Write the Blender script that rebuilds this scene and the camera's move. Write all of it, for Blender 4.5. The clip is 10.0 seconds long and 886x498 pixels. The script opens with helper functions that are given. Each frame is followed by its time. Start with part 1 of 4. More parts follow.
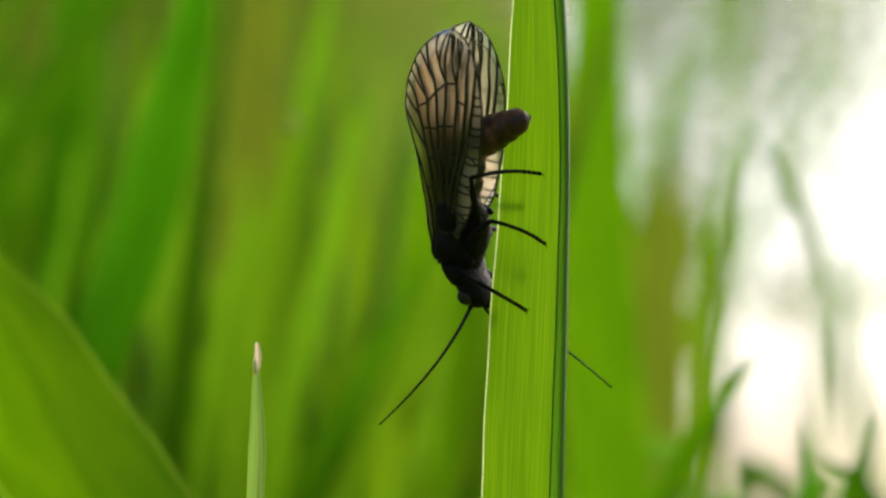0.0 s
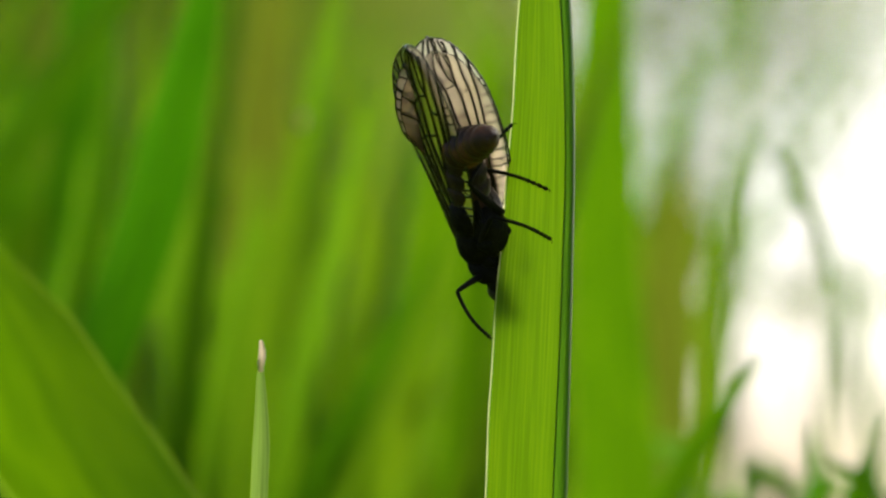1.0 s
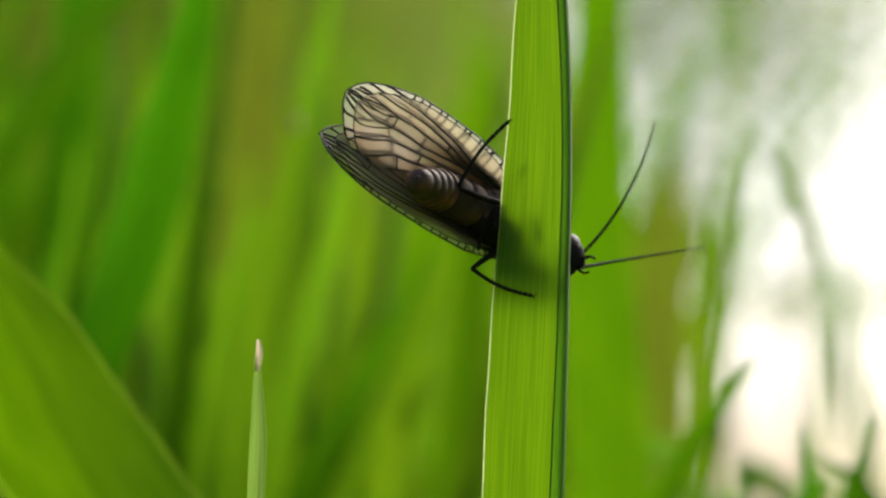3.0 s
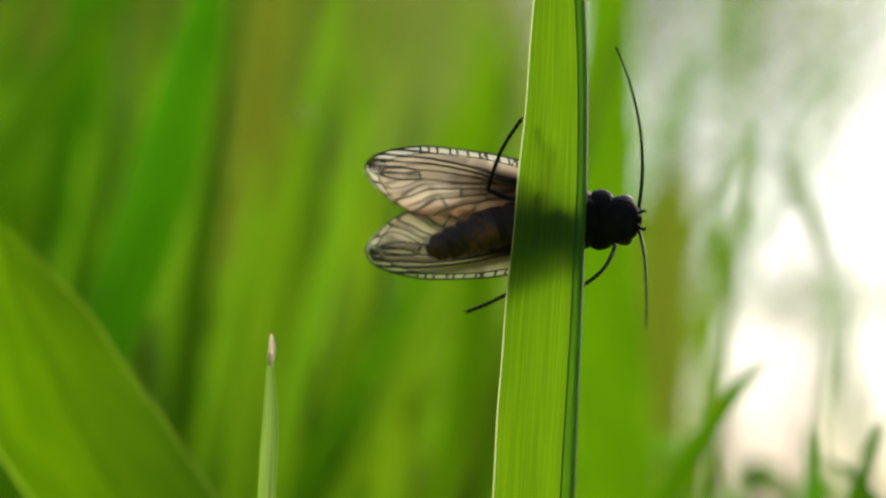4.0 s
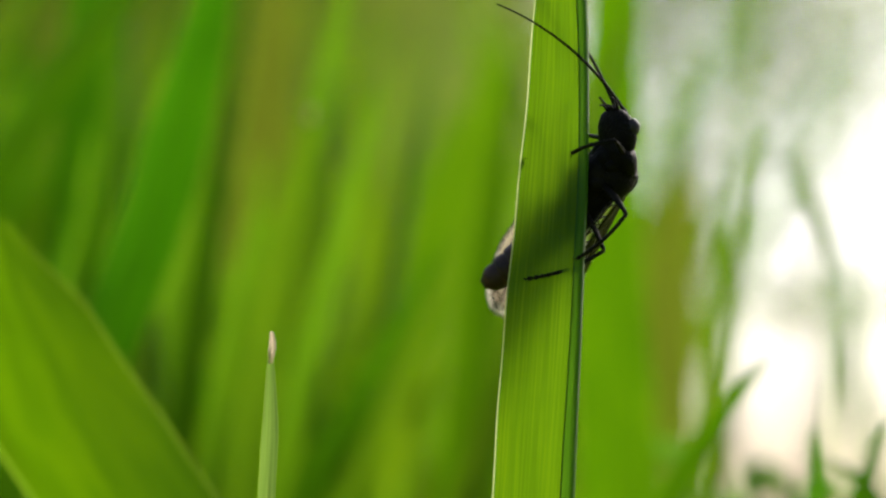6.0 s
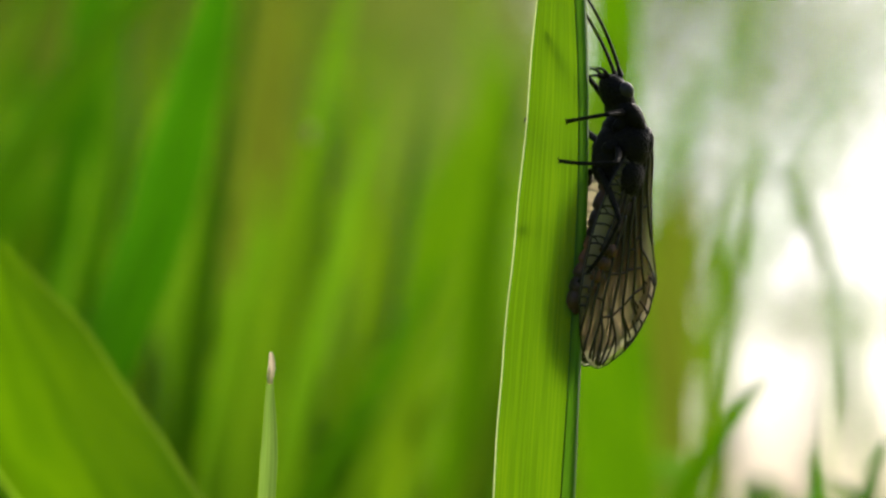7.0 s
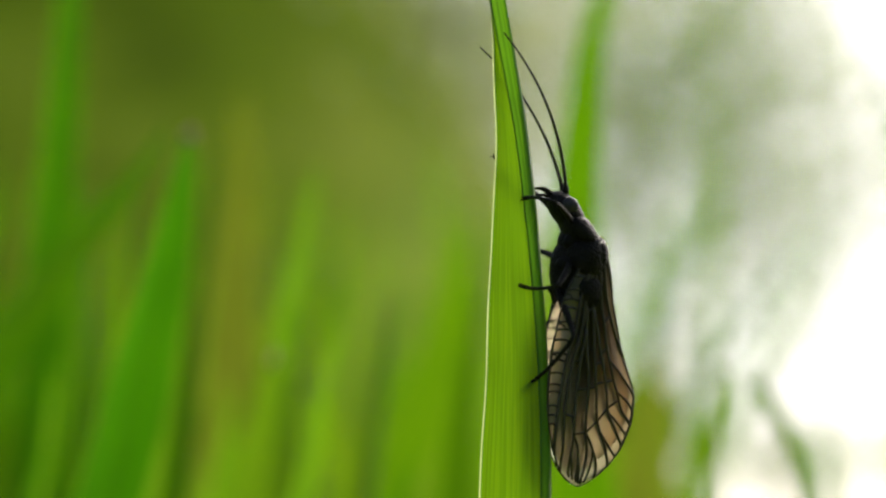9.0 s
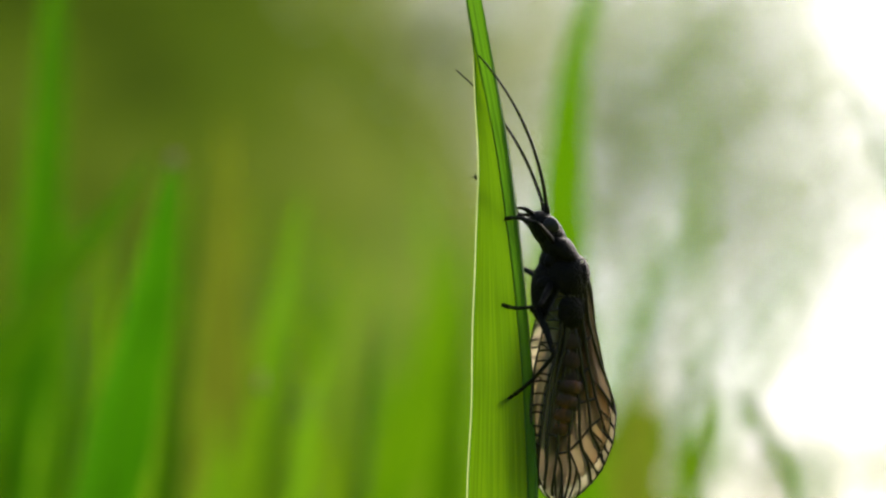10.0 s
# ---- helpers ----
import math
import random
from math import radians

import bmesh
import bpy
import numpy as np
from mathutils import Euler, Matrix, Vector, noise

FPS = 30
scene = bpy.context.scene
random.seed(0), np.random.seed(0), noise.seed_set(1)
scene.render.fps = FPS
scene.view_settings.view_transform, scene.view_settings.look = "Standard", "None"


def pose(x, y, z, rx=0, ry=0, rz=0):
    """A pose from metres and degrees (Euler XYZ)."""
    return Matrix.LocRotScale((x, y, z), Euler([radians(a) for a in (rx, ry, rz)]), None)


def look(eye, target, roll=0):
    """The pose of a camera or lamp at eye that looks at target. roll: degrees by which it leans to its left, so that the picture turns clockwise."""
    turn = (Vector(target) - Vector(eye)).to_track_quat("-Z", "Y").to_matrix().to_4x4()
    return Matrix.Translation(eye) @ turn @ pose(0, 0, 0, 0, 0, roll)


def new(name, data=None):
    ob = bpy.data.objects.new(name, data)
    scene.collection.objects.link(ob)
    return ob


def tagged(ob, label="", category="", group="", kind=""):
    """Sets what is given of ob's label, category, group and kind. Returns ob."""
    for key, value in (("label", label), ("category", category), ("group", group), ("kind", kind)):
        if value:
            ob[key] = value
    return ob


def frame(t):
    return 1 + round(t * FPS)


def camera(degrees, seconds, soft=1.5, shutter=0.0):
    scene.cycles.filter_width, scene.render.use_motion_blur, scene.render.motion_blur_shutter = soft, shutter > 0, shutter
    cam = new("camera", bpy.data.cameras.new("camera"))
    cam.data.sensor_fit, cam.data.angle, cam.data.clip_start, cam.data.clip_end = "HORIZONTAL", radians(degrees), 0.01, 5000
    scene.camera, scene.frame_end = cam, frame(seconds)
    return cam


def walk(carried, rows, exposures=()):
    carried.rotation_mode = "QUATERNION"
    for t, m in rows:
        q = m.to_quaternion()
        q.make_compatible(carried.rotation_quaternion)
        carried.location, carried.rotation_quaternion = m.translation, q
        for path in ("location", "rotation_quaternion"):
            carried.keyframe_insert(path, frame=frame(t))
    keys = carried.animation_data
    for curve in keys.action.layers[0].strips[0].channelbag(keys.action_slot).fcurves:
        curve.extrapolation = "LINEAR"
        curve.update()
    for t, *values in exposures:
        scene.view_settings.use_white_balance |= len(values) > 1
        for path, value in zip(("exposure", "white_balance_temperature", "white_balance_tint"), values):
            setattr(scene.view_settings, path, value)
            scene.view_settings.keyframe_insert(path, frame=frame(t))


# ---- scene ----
MM = 0.001
cam = camera(22.0, 10.0, soft=2.4)
cam.data.dof.use_dof = True
cam.data.dof.focus_distance = 0.1515
cam.data.dof.aperture_fstop = 21.0
walk(cam, [
    (0, pose(0.00000, -0.15052, 0.37885, 98.000, 0.000, 0.000)),
    (0.5, pose(-0.00010, -0.15052, 0.37905, 97.906, -0.328, 0.032)),
    (1, pose(0.00034, -0.15052, 0.37892, 97.935, -0.300, 0.208)),
    (1.5, pose(-0.00025, -0.15052, 0.37881, 98.015, -0.155, -0.033)),
    (2, pose(-0.00045, -0.15052, 0.37877, 97.957, -0.304, -0.145)),
    (2.5, pose(0.00015, -0.15052, 0.37853, 98.066, -0.033, 0.004)),
    (4, pose(-0.00135, -0.15052, 0.37875, 97.912, -1.069, -0.253)),
    (4.5, pose(-0.00186, -0.15052, 0.37863, 97.872, -1.101, -0.394)),
    (5, pose(-0.00123, -0.15052, 0.37848, 97.911, -0.941, -0.200)),
    (5.5, pose(-0.00085, -0.15052, 0.37848, 97.934, -1.234, -0.058)),
    (7, pose(-0.00067, -0.15052, 0.37890, 98.320, -1.291, -0.025)),
    (7.5, pose(-0.00108, -0.15052, 0.37968, 99.299, -0.570, -0.226)),
    (8, pose(-0.00090, -0.15052, 0.38140, 100.549, -0.892, -0.286)),
    (8.5, pose(-0.00036, -0.15052, 0.38350, 101.752, -0.717, -0.503)),
    (9, pose(0.00023, -0.15052, 0.38605, 102.182, 1.201, -0.275)),
    (9.5, pose(0.00041, -0.15052, 0.38697, 102.356, 2.144, -0.328)),
    (10, pose(0.00057, -0.15052, 0.38616, 102.688, 2.057, -0.384)),
], exposures=[(0.0, 0.47), (10.0, 0.47)])

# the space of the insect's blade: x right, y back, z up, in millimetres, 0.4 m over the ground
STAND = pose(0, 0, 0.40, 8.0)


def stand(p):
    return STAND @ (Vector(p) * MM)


# ---- world and sun ----
SUN_TURN, SUN_HEIGHT = 35.0, 38.0     # degrees: right of straight ahead, over the horizon
world = bpy.data.worlds.new("world")
scene.world = world
world.use_nodes = True
wn = world.node_tree.nodes
sky = wn.new("ShaderNodeTexSky")
sky.sky_type, sky.sun_disc = "NISHITA", False
sky.sun_elevation, sky.sun_rotation = radians(SUN_HEIGHT), radians(SUN_TURN)
sky.air_density, sky.dust_density, sky.ozone_density = 0.75, 4.0, 0.5
world.node_tree.links.new(sky.outputs[0], wn["Background"].inputs[0])
wn["Background"].inputs[1].default_value = 0.15

sun = new("sun", bpy.data.lights.new("sun", "SUN"))
sun.data.energy, sun.data.angle, sun.data.color = 1.5, radians(25), (1.0, 0.96, 0.88)
sun_way = Vector((math.sin(radians(SUN_TURN)) * math.cos(radians(SUN_HEIGHT)), math.cos(radians(SUN_TURN)) * math.cos(radians(SUN_HEIGHT)), math.sin(radians(SUN_HEIGHT))))
sun.matrix_world = look(sun_way * 20, (0, 0, 0))


# ---- materials ----
def material(name):
    m = bpy.data.materials.new(name)
    m.use_nodes = True
    m.node_tree.nodes.clear()
    return m, m.node_tree.nodes, m.node_tree.links


def ramp(n, l, source, stops):
    r = n.new("ShaderNodeValToRGB")
    while len(r.color_ramp.elements) < len(stops):
        r.color_ramp.elements.new(0.5)
    for e, (at, col) in zip(r.color_ramp.elements, stops):
        e.position, e.color = at, (*col, 1)
    l.new(source, r.inputs[0])
    return r.outputs[0]


def leaf_material(name, face, through_col, veins=60.0, share=0.55, rough=0.4, relief=0.1, spec=0.4, low=0.78):
    """Grass leaf: parallel veins across (uv x), mottling along (uv y), light shining through."""
    m, n, l = material(name)
    uv = n.new("ShaderNodeUVMap")
    uv.uv_map = "uv"
    info = n.new("ShaderNodeObjectInfo")
    stretch = n.new("ShaderNodeMapping")
    stretch.inputs["Scale"].default_value = (veins, 0.10, 1)
    l.new(uv.outputs[0], stretch.inputs[0])
    lines = n.new("ShaderNodeTexNoise")
    lines.inputs["Scale"].default_value, lines.inputs["Detail"].default_value = 1.0, 3.0
    l.new(stretch.outputs[0], lines.inputs["Vector"])
    coarse = n.new("ShaderNodeMapping")
    coarse.inputs["Scale"].default_value = (3.0, 0.05, 1)
    l.new(uv.outputs[0], coarse.inputs[0])
    mottle = n.new("ShaderNodeTexNoise")
    mottle.inputs["Scale"].default_value, mottle.inputs["Detail"].default_value = 1.3, 4.0
    l.new(coarse.outputs[0], mottle.inputs["Vector"])
    both = n.new("ShaderNodeMath")
    both.operation = "MULTIPLY_ADD"
    l.new(lines.outputs[0], both.inputs[0])
    both.inputs[1].default_value = 0.75
    part_m = n.new("ShaderNodeMath")
    part_m.operation = "MULTIPLY"
    l.new(mottle.outputs[0], part_m.inputs[0])
    part_m.inputs[1].default_value = 0.25
    l.new(part_m.outputs[0], both.inputs[2])
    dark = tuple(c * low for c in through_col)
    pale = (min(1, through_col[0] * 1.38), min(1, through_col[1] * 1.2), through_col[2] * 1.3)
    col_t = ramp(n, l, both.outputs[0], [(0.36, dark), (0.5, through_col), (0.64, pale)])
    col_f = ramp(n, l, both.outputs[0], [(0.36, tuple(c * 0.7 for c in face)), (0.64, tuple(c * 1.3 for c in face))])
    vary = n.new("ShaderNodeHueSaturation")
    l.new(col_t, vary.inputs["Color"])
    hue = n.new("ShaderNodeMapRange")
    hue.inputs["To Min"].default_value, hue.inputs["To Max"].default_value = 0.492, 0.512
    l.new(info.outputs["Random"], hue.inputs[0])
    l.new(hue.outputs[0], vary.inputs["Hue"])
    val = n.new("ShaderNodeMapRange")
    val.inputs["To Min"].default_value, val.inputs["To Max"].default_value = 0.8, 1.15
    l.new(info.outputs["Random"], val.inputs[0])
    l.new(val.outputs[0], vary.inputs["Value"])
    bump = n.new("ShaderNodeBump")
    bump.inputs["Strength"].default_value, bump.inputs["Distance"].default_value = relief, 0.0001
    l.new(lines.outputs[0], bump.inputs["Height"])
    p = n.new("ShaderNodeBsdfPrincipled")
    p.inputs["Roughness"].default_value = rough
    p.inputs["Specular IOR Level"].default_value = spec
    l.new(col_f, p.inputs["Base Color"])
    l.new(bump.outputs[0], p.inputs["Normal"])
    tr = n.new("ShaderNodeBsdfTranslucent")
    l.new(vary.outputs[0], tr.inputs[0])
    mix = n.new("ShaderNodeMixShader")
    mix.inputs[0].default_value = share
    l.new(p.outputs[0], mix.inputs[1])
    l.new(tr.outputs[0], mix.inputs[2])
    out = n.new("ShaderNodeOutputMaterial")
    l.new(mix.outputs[0], out.inputs[0])
    return m


def solid_material(name, stops, scale=2.0, rough=0.5, spec=0.5, relief=0.2, distance=0.0001):
    """Opaque surface with grain and blotches at real size (scale: per millimetre)."""
    m, n, l = material(name)
    co = n.new("ShaderNodeTexCoord")
    big = n.new("ShaderNodeTexNoise")
    big.inputs["Scale"].default_value, big.inputs["Detail"].default_value = scale * 1000, 6.0
    l.new(co.outputs["Object"], big.inputs["Vector"])
    fine = n.new("ShaderNodeTexNoise")
    fine.inputs["Scale"].default_value = scale * 6000
    l.new(co.outputs["Object"], fine.inputs["Vector"])
    p = n.new("ShaderNodeBsdfPrincipled")
    l.new(ramp(n, l, big.outputs[0], stops), p.inputs["Base Color"])
    p.inputs["Specular IOR Level"].default_value = spec
    r = n.new("ShaderNodeMapRange")
    r.inputs["To Min"].default_value, r.inputs["To Max"].default_value = rough * 0.7, min(1, rough * 1.3)
    l.new(fine.outputs[0], r.inputs[0])
    l.new(r.outputs[0], p.inputs["Roughness"])
    bump = n.new("ShaderNodeBump")
    bump.inputs["Strength"].default_value, bump.inputs["Distance"].default_value = relief, distance
    l.new(fine.outputs[0], bump.inputs["Height"])
    l.new(bump.outputs[0], p.inputs["Normal"])
    out = n.new("ShaderNodeOutputMaterial")
    l.new(p.outputs[0], out.inputs[0])
    return m


def membrane_material(name, clear, tint, body):
    """Smoky wing skin, partly clear, partly scattering: smoky root half with the body's shade put into its colour,
    amber towards the rear edge, pale at the front.
    """
    m, n, l = material(name)
    co = n.new("ShaderNodeTexCoord")
    uv = n.new("ShaderNodeUVMap")
    uv.uv_map = "uv"
    split = n.new("ShaderNodeSeparateXYZ")
    l.new(uv.outputs[0], split.inputs[0])
    cloud = n.new("ShaderNodeTexNoise")
    cloud.inputs["Scale"].default_value, cloud.inputs["Detail"].default_value = 420, 3.0
    l.new(co.outputs["Object"], cloud.inputs["Vector"])
    grain = n.new("ShaderNodeTexNoise")
    grain.inputs["Scale"].default_value = 4000
    l.new(co.outputs["Object"], grain.inputs["Vector"])

    def times(p, q):
        mul = n.new("ShaderNodeMix")
        mul.data_type, mul.blend_type = "RGBA", "MULTIPLY"
        mul.inputs["Factor"].default_value = 1.0
        l.new(p, mul.inputs[6])
        l.new(q, mul.inputs[7])
        return mul.outputs[2]

    # root half: smoky pigment plus painted shade of the abdomen and hindwings behind
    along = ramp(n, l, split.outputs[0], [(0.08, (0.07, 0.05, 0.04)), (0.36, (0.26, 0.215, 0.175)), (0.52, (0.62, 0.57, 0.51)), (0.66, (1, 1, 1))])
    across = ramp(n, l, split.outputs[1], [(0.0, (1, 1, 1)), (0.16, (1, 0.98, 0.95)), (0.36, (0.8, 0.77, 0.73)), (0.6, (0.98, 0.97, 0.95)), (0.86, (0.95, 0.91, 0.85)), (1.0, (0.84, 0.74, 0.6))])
    smoke = ramp(n, l, cloud.outputs[0], [(0.35, (1, 1, 1)), (0.55, (0.95, 0.93, 0.9)), (0.78, (0.9, 0.85, 0.77))])
    # the front strip is left out of the painted root shade
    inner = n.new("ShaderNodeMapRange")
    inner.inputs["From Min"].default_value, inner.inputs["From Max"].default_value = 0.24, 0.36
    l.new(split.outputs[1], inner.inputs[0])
    root_shade = n.new("ShaderNodeMix")
    root_shade.data_type = "RGBA"
    l.new(inner.outputs[0], root_shade.inputs["Factor"])
    root_shade.inputs[6].default_value = (1.0, 0.985, 0.95, 1)
    l.new(along, root_shade.inputs[7])
    shade = times(times(root_shade.outputs[2], across), smoke)

    def flat(c):
        rgb = n.new("ShaderNodeRGB")
        rgb.outputs[0].default_value = (*c, 1)
        return rgb.outputs[0]

    tr = n.new("ShaderNodeBsdfTransparent")
    l.new(times(flat(tint), shade), tr.inputs[0])
    col = times(flat(body), shade)
    dif = n.new("ShaderNodeBsdfTranslucent")
    l.new(col, dif.inputs[0])
    face = n.new("ShaderNodeBsdfDiffuse")
    l.new(col, face.inputs[0])
    half = n.new("ShaderNodeMixShader")
    half.inputs[0].default_value = 0.08
    l.new(dif.outputs[0], half.inputs[1])
    l.new(face.outputs[0], half.inputs[2])
    mix = n.new("ShaderNodeMixShader")
    mix.inputs[0].default_value = 1 - clear
    l.new(tr.outputs[0], mix.inputs[1])
    l.new(half.outputs[0], mix.inputs[2])
    gl = n.new("ShaderNodeBsdfGlossy")
    gl.inputs["Roughness"].default_value = 0.28
    bump = n.new("ShaderNodeBump")
    bump.inputs["Strength"].default_value, bump.inputs["Distance"].default_value = 0.25, 0.00005
    l.new(grain.outputs[0], bump.inputs["Height"])
    l.new(bump.outputs[0], gl.inputs["Normal"])
    fr = n.new("ShaderNodeFresnel")
    fr.inputs[0].default_value = 1.25
    fin = n.new("ShaderNodeMixShader")
    l.new(fr.outputs[0], fin.inputs[0])
    l.new(mix.outputs[0], fin.inputs[1])
    l.new(gl.outputs[0], fin.inputs[2])
    out = n.new("ShaderNodeOutputMaterial")
    l.new(fin.outputs[0], out.inputs[0])
    return m


M_BLADE = leaf_material("reed_leaf", (0.045, 0.13, 0.004), (0.144, 0.286, 0.002), veins=30, share=0.62, relief=0.2, low=0.88)
M_MARGIN = leaf_material("leaf_margin", (0.36, 0.43, 0.16), (0.66, 0.74, 0.30), veins=2, share=0.7)
M_MARGIN_GREEN = leaf_material("leaf_margin_green", (0.10, 0.2, 0.02), (0.3, 0.5, 0.02), veins=2, share=0.7)
M_RIB = leaf_material("leaf_midrib", (0.03, 0.11, 0.01), (0.05, 0.18, 0.01), veins=8, share=0.4)
M_FOLD = leaf_material("leaf_fold", (0.042, 0.145, 0.008), (0.115, 0.29, 0.006), veins=9, share=0.5)
M_GRASS = leaf_material("grass_leaf", (0.034, 0.10, 0.003), (0.104, 0.29, 0.001), veins=14, share=0.6, rough=0.5, spec=0.15)
M_GRASS_BROAD = leaf_material("grass_leaf_broad", (0.048, 0.14, 0.003), (0.16, 0.40, 0.001), veins=5, share=0.6, rough=0.5, spec=0.15)
M_GRASS_DARK = leaf_material("grass_leaf_dark", (0.026, 0.08, 0.003), (0.064, 0.22, 0.001), veins=9, share=0.6, rough=0.5, spec=0.15)
M_GRASS_PALE = leaf_material("grass_leaf_pale", (0.06, 0.14, 0.01), (0.2, 0.4, 0.006), veins=14, share=0.6, rough=0.5, spec=0.15)
M_GRASS_LIT = leaf_material("grass_leaf_lit", (0.04, 0.11, 0.003), (0.125, 0.28, 0.001), veins=14, share=0.65, rough=0.5, spec=0.15)
M_GRASS_OLIVE = leaf_material("grass_leaf_olive", (0.075, 0.105, 0.015), (0.17, 0.235, 0.014), veins=12, share=0.6, rough=0.55, spec=0.12)
M_YOUNG = leaf_material("young_leaf", (0.12, 0.24, 0.06), (0.27, 0.48, 0.07), veins=7, share=0.6)
M_HERB = leaf_material("herb_leaf", (0.07, 0.18, 0.02), (0.2, 0.42, 0.03), veins=5, share=0.6, rough=0.55, spec=0.2)
M_DRY = leaf_material("dry_tip", (0.5, 0.4, 0.27), (0.8, 0.66, 0.45), veins=3, share=0.55, rough=0.8, spec=0.15)
M_SHRUB = leaf_material("shrub_leaf", (0.09, 0.16, 0.005), (0.33, 0.54, 0.01), veins=3, share=0.55, rough=0.8, spec=0.08)
# leaf colour paled to the tone of far haze
M_HAZE_LEAF = leaf_material("haze_leaf", (0.34, 0.37, 0.24), (0.52, 0.56, 0.34), veins=3, share=0.5, rough=0.8, spec=0.08)
M_STALK = solid_material("withered_stalk", [(0.3, (0.16, 0.10, 0.05)), (0.7, (0.34, 0.24, 0.13))], scale=0.3, rough=0.8, spec=0.15, distance=0.0002)
M_STEM = solid_material("herb_stem", [(0.3, (0.05, 0.11, 0.015)), (0.7, (0.12, 0.2, 0.03))], scale=0.5, rough=0.6, spec=0.2)
M_BARK = solid_material("bark", [(0.3, (0.05, 0.035, 0.02)), (0.7, (0.16, 0.12, 0.08))], scale=0.08, rough=0.9, distance=0.004)
M_BLACK = solid_material("black_chitin", [(0.3, (0.0035, 0.003, 0.0027)), (0.7, (0.013, 0.0105, 0.0085))], scale=0.9, rough=0.55, spec=0.1, relief=0.9, distance=0.00015)
M_ABDOMEN = solid_material("abdomen_chitin", [(0.3, (0.02, 0.014, 0.012)), (0.55, (0.042, 0.027, 0.022)), (0.75, (0.085, 0.04, 0.026))], scale=0.6, rough=0.5, spec=0.1, relief=0.6)
M_ABDOMEN_TIP = solid_material("abdomen_tip_chitin", [(0.3, (0.022, 0.014, 0.011)), (0.52, (0.052, 0.026, 0.017)), (0.75, (0.19, 0.07, 0.028))], scale=0.6, rough=0.42, spec=0.22, relief=0.6)
M_EYE = solid_material("insect_eye", [(0.3, (0.012, 0.011, 0.012)), (0.7, (0.03, 0.026, 0.026))], scale=3, rough=0.38, spec=0.25, relief=0.3)
M_VEIN = solid_material("wing_vein", [(0.3, (0.009, 0.006, 0.004)), (0.7, (0.026, 0.015, 0.009))], scale=1.5, rough=0.5)
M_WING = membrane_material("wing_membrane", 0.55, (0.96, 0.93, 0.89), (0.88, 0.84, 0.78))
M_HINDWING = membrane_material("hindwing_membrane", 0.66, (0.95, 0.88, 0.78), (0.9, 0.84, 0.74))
M_SOIL = solid_material("soil", [(0.3, (0.14, 0.2, 0.003)), (0.55, (0.24, 0.325, 0.008)), (0.8, (0.33, 0.38, 0.03))], scale=0.004, rough=0.95, spec=0.05, distance=0.01)


# ---- builders ----
def mesh_of(name, bm, mat, smooth=True):
    me = bpy.data.meshes.new(name)
    bm.normal_update()
    bm.to_mesh(me)
    bm.free()
    me.materials.append(mat)
    if smooth:
        for poly in me.polygons:
            poly.use_smooth = True
    return me


def part(name, bm, mat, parent=None, label="", smooth=True):
    ob = new(name, mesh_of(name, bm, mat, smooth))
    if parent is not None:
        ob.parent = parent
    if label:
        tagged(ob, label)
    return ob


def spline(points, count, power=1.0):
    """Points evenly along a smooth curve through the given ones."""
    pts = [Vector(p) for p in points]
    gap = [max(1e-9, (q - p).length) for p, q in zip(pts, pts[1:])]
    slope = [(q - p) / g for p, q, g in zip(pts, pts[1:], gap)]
    way = [slope[0]] + [(slope[k] * gap[k + 1] + slope[k + 1] * gap[k]) / (gap[k] + gap[k + 1]) for k in range(len(gap) - 1)] + [slope[-1]]
    fine = []
    for p, q, m, n, g in zip(pts, pts[1:], way, way[1:], gap):
        for k in range(24):
            u = k / 24
            fine.append(p * (2 * u ** 3 - 3 * u * u + 1) + m * (g * (u ** 3 - 2 * u * u + u)) + q * (3 * u * u - 2 * u ** 3) + n * (g * (u ** 3 - u * u)))
    fine.append(pts[-1])
    run = [0.0]
    for a, b in zip(fine, fine[1:]):
        run.append(run[-1] + (b - a).length)
    out, j = [], 0
    for i in range(count):
        s = run[-1] * (1 - (1 - i / (count - 1)) ** power)
        while j < len(run) - 2 and run[j + 1] < s:
            j += 1
        u = (s - run[j]) / max(1e-12, run[j + 1] - run[j])
        out.append(fine[j].lerp(fine[j + 1], min(1, u)))
    return out


def tube(bm, pts, radii, sides=8, flat=1.0, cap=True):
    """A round tube along pts; flat squeezes it along its second axis."""
    rings, side = [], None
    for i, p in enumerate(pts):
        d = (pts[min(i + 1, len(pts) - 1)] - pts[max(i - 1, 0)]).normalized()
        if side is None:
            side = d.orthogonal().normalized()
        side = (side - d * side.dot(d)).normalized()
        up = d.cross(side)
        r = radii[i] if hasattr(radii, "__len__") else radii
        rings.append([bm.verts.new(p + side * r * math.cos(a) + up * r * flat * math.sin(a)) for a in (2 * math.pi * k / sides for k in range(sides))])
    for a, b in zip(rings, rings[1:]):
        for k in range(sides):
            bm.faces.new((a[k], a[(k + 1) % sides], b[(k + 1) % sides], b[k]))
    if cap:
        bm.faces.new(rings[0][::-1])
        bm.faces.new(rings[-1])


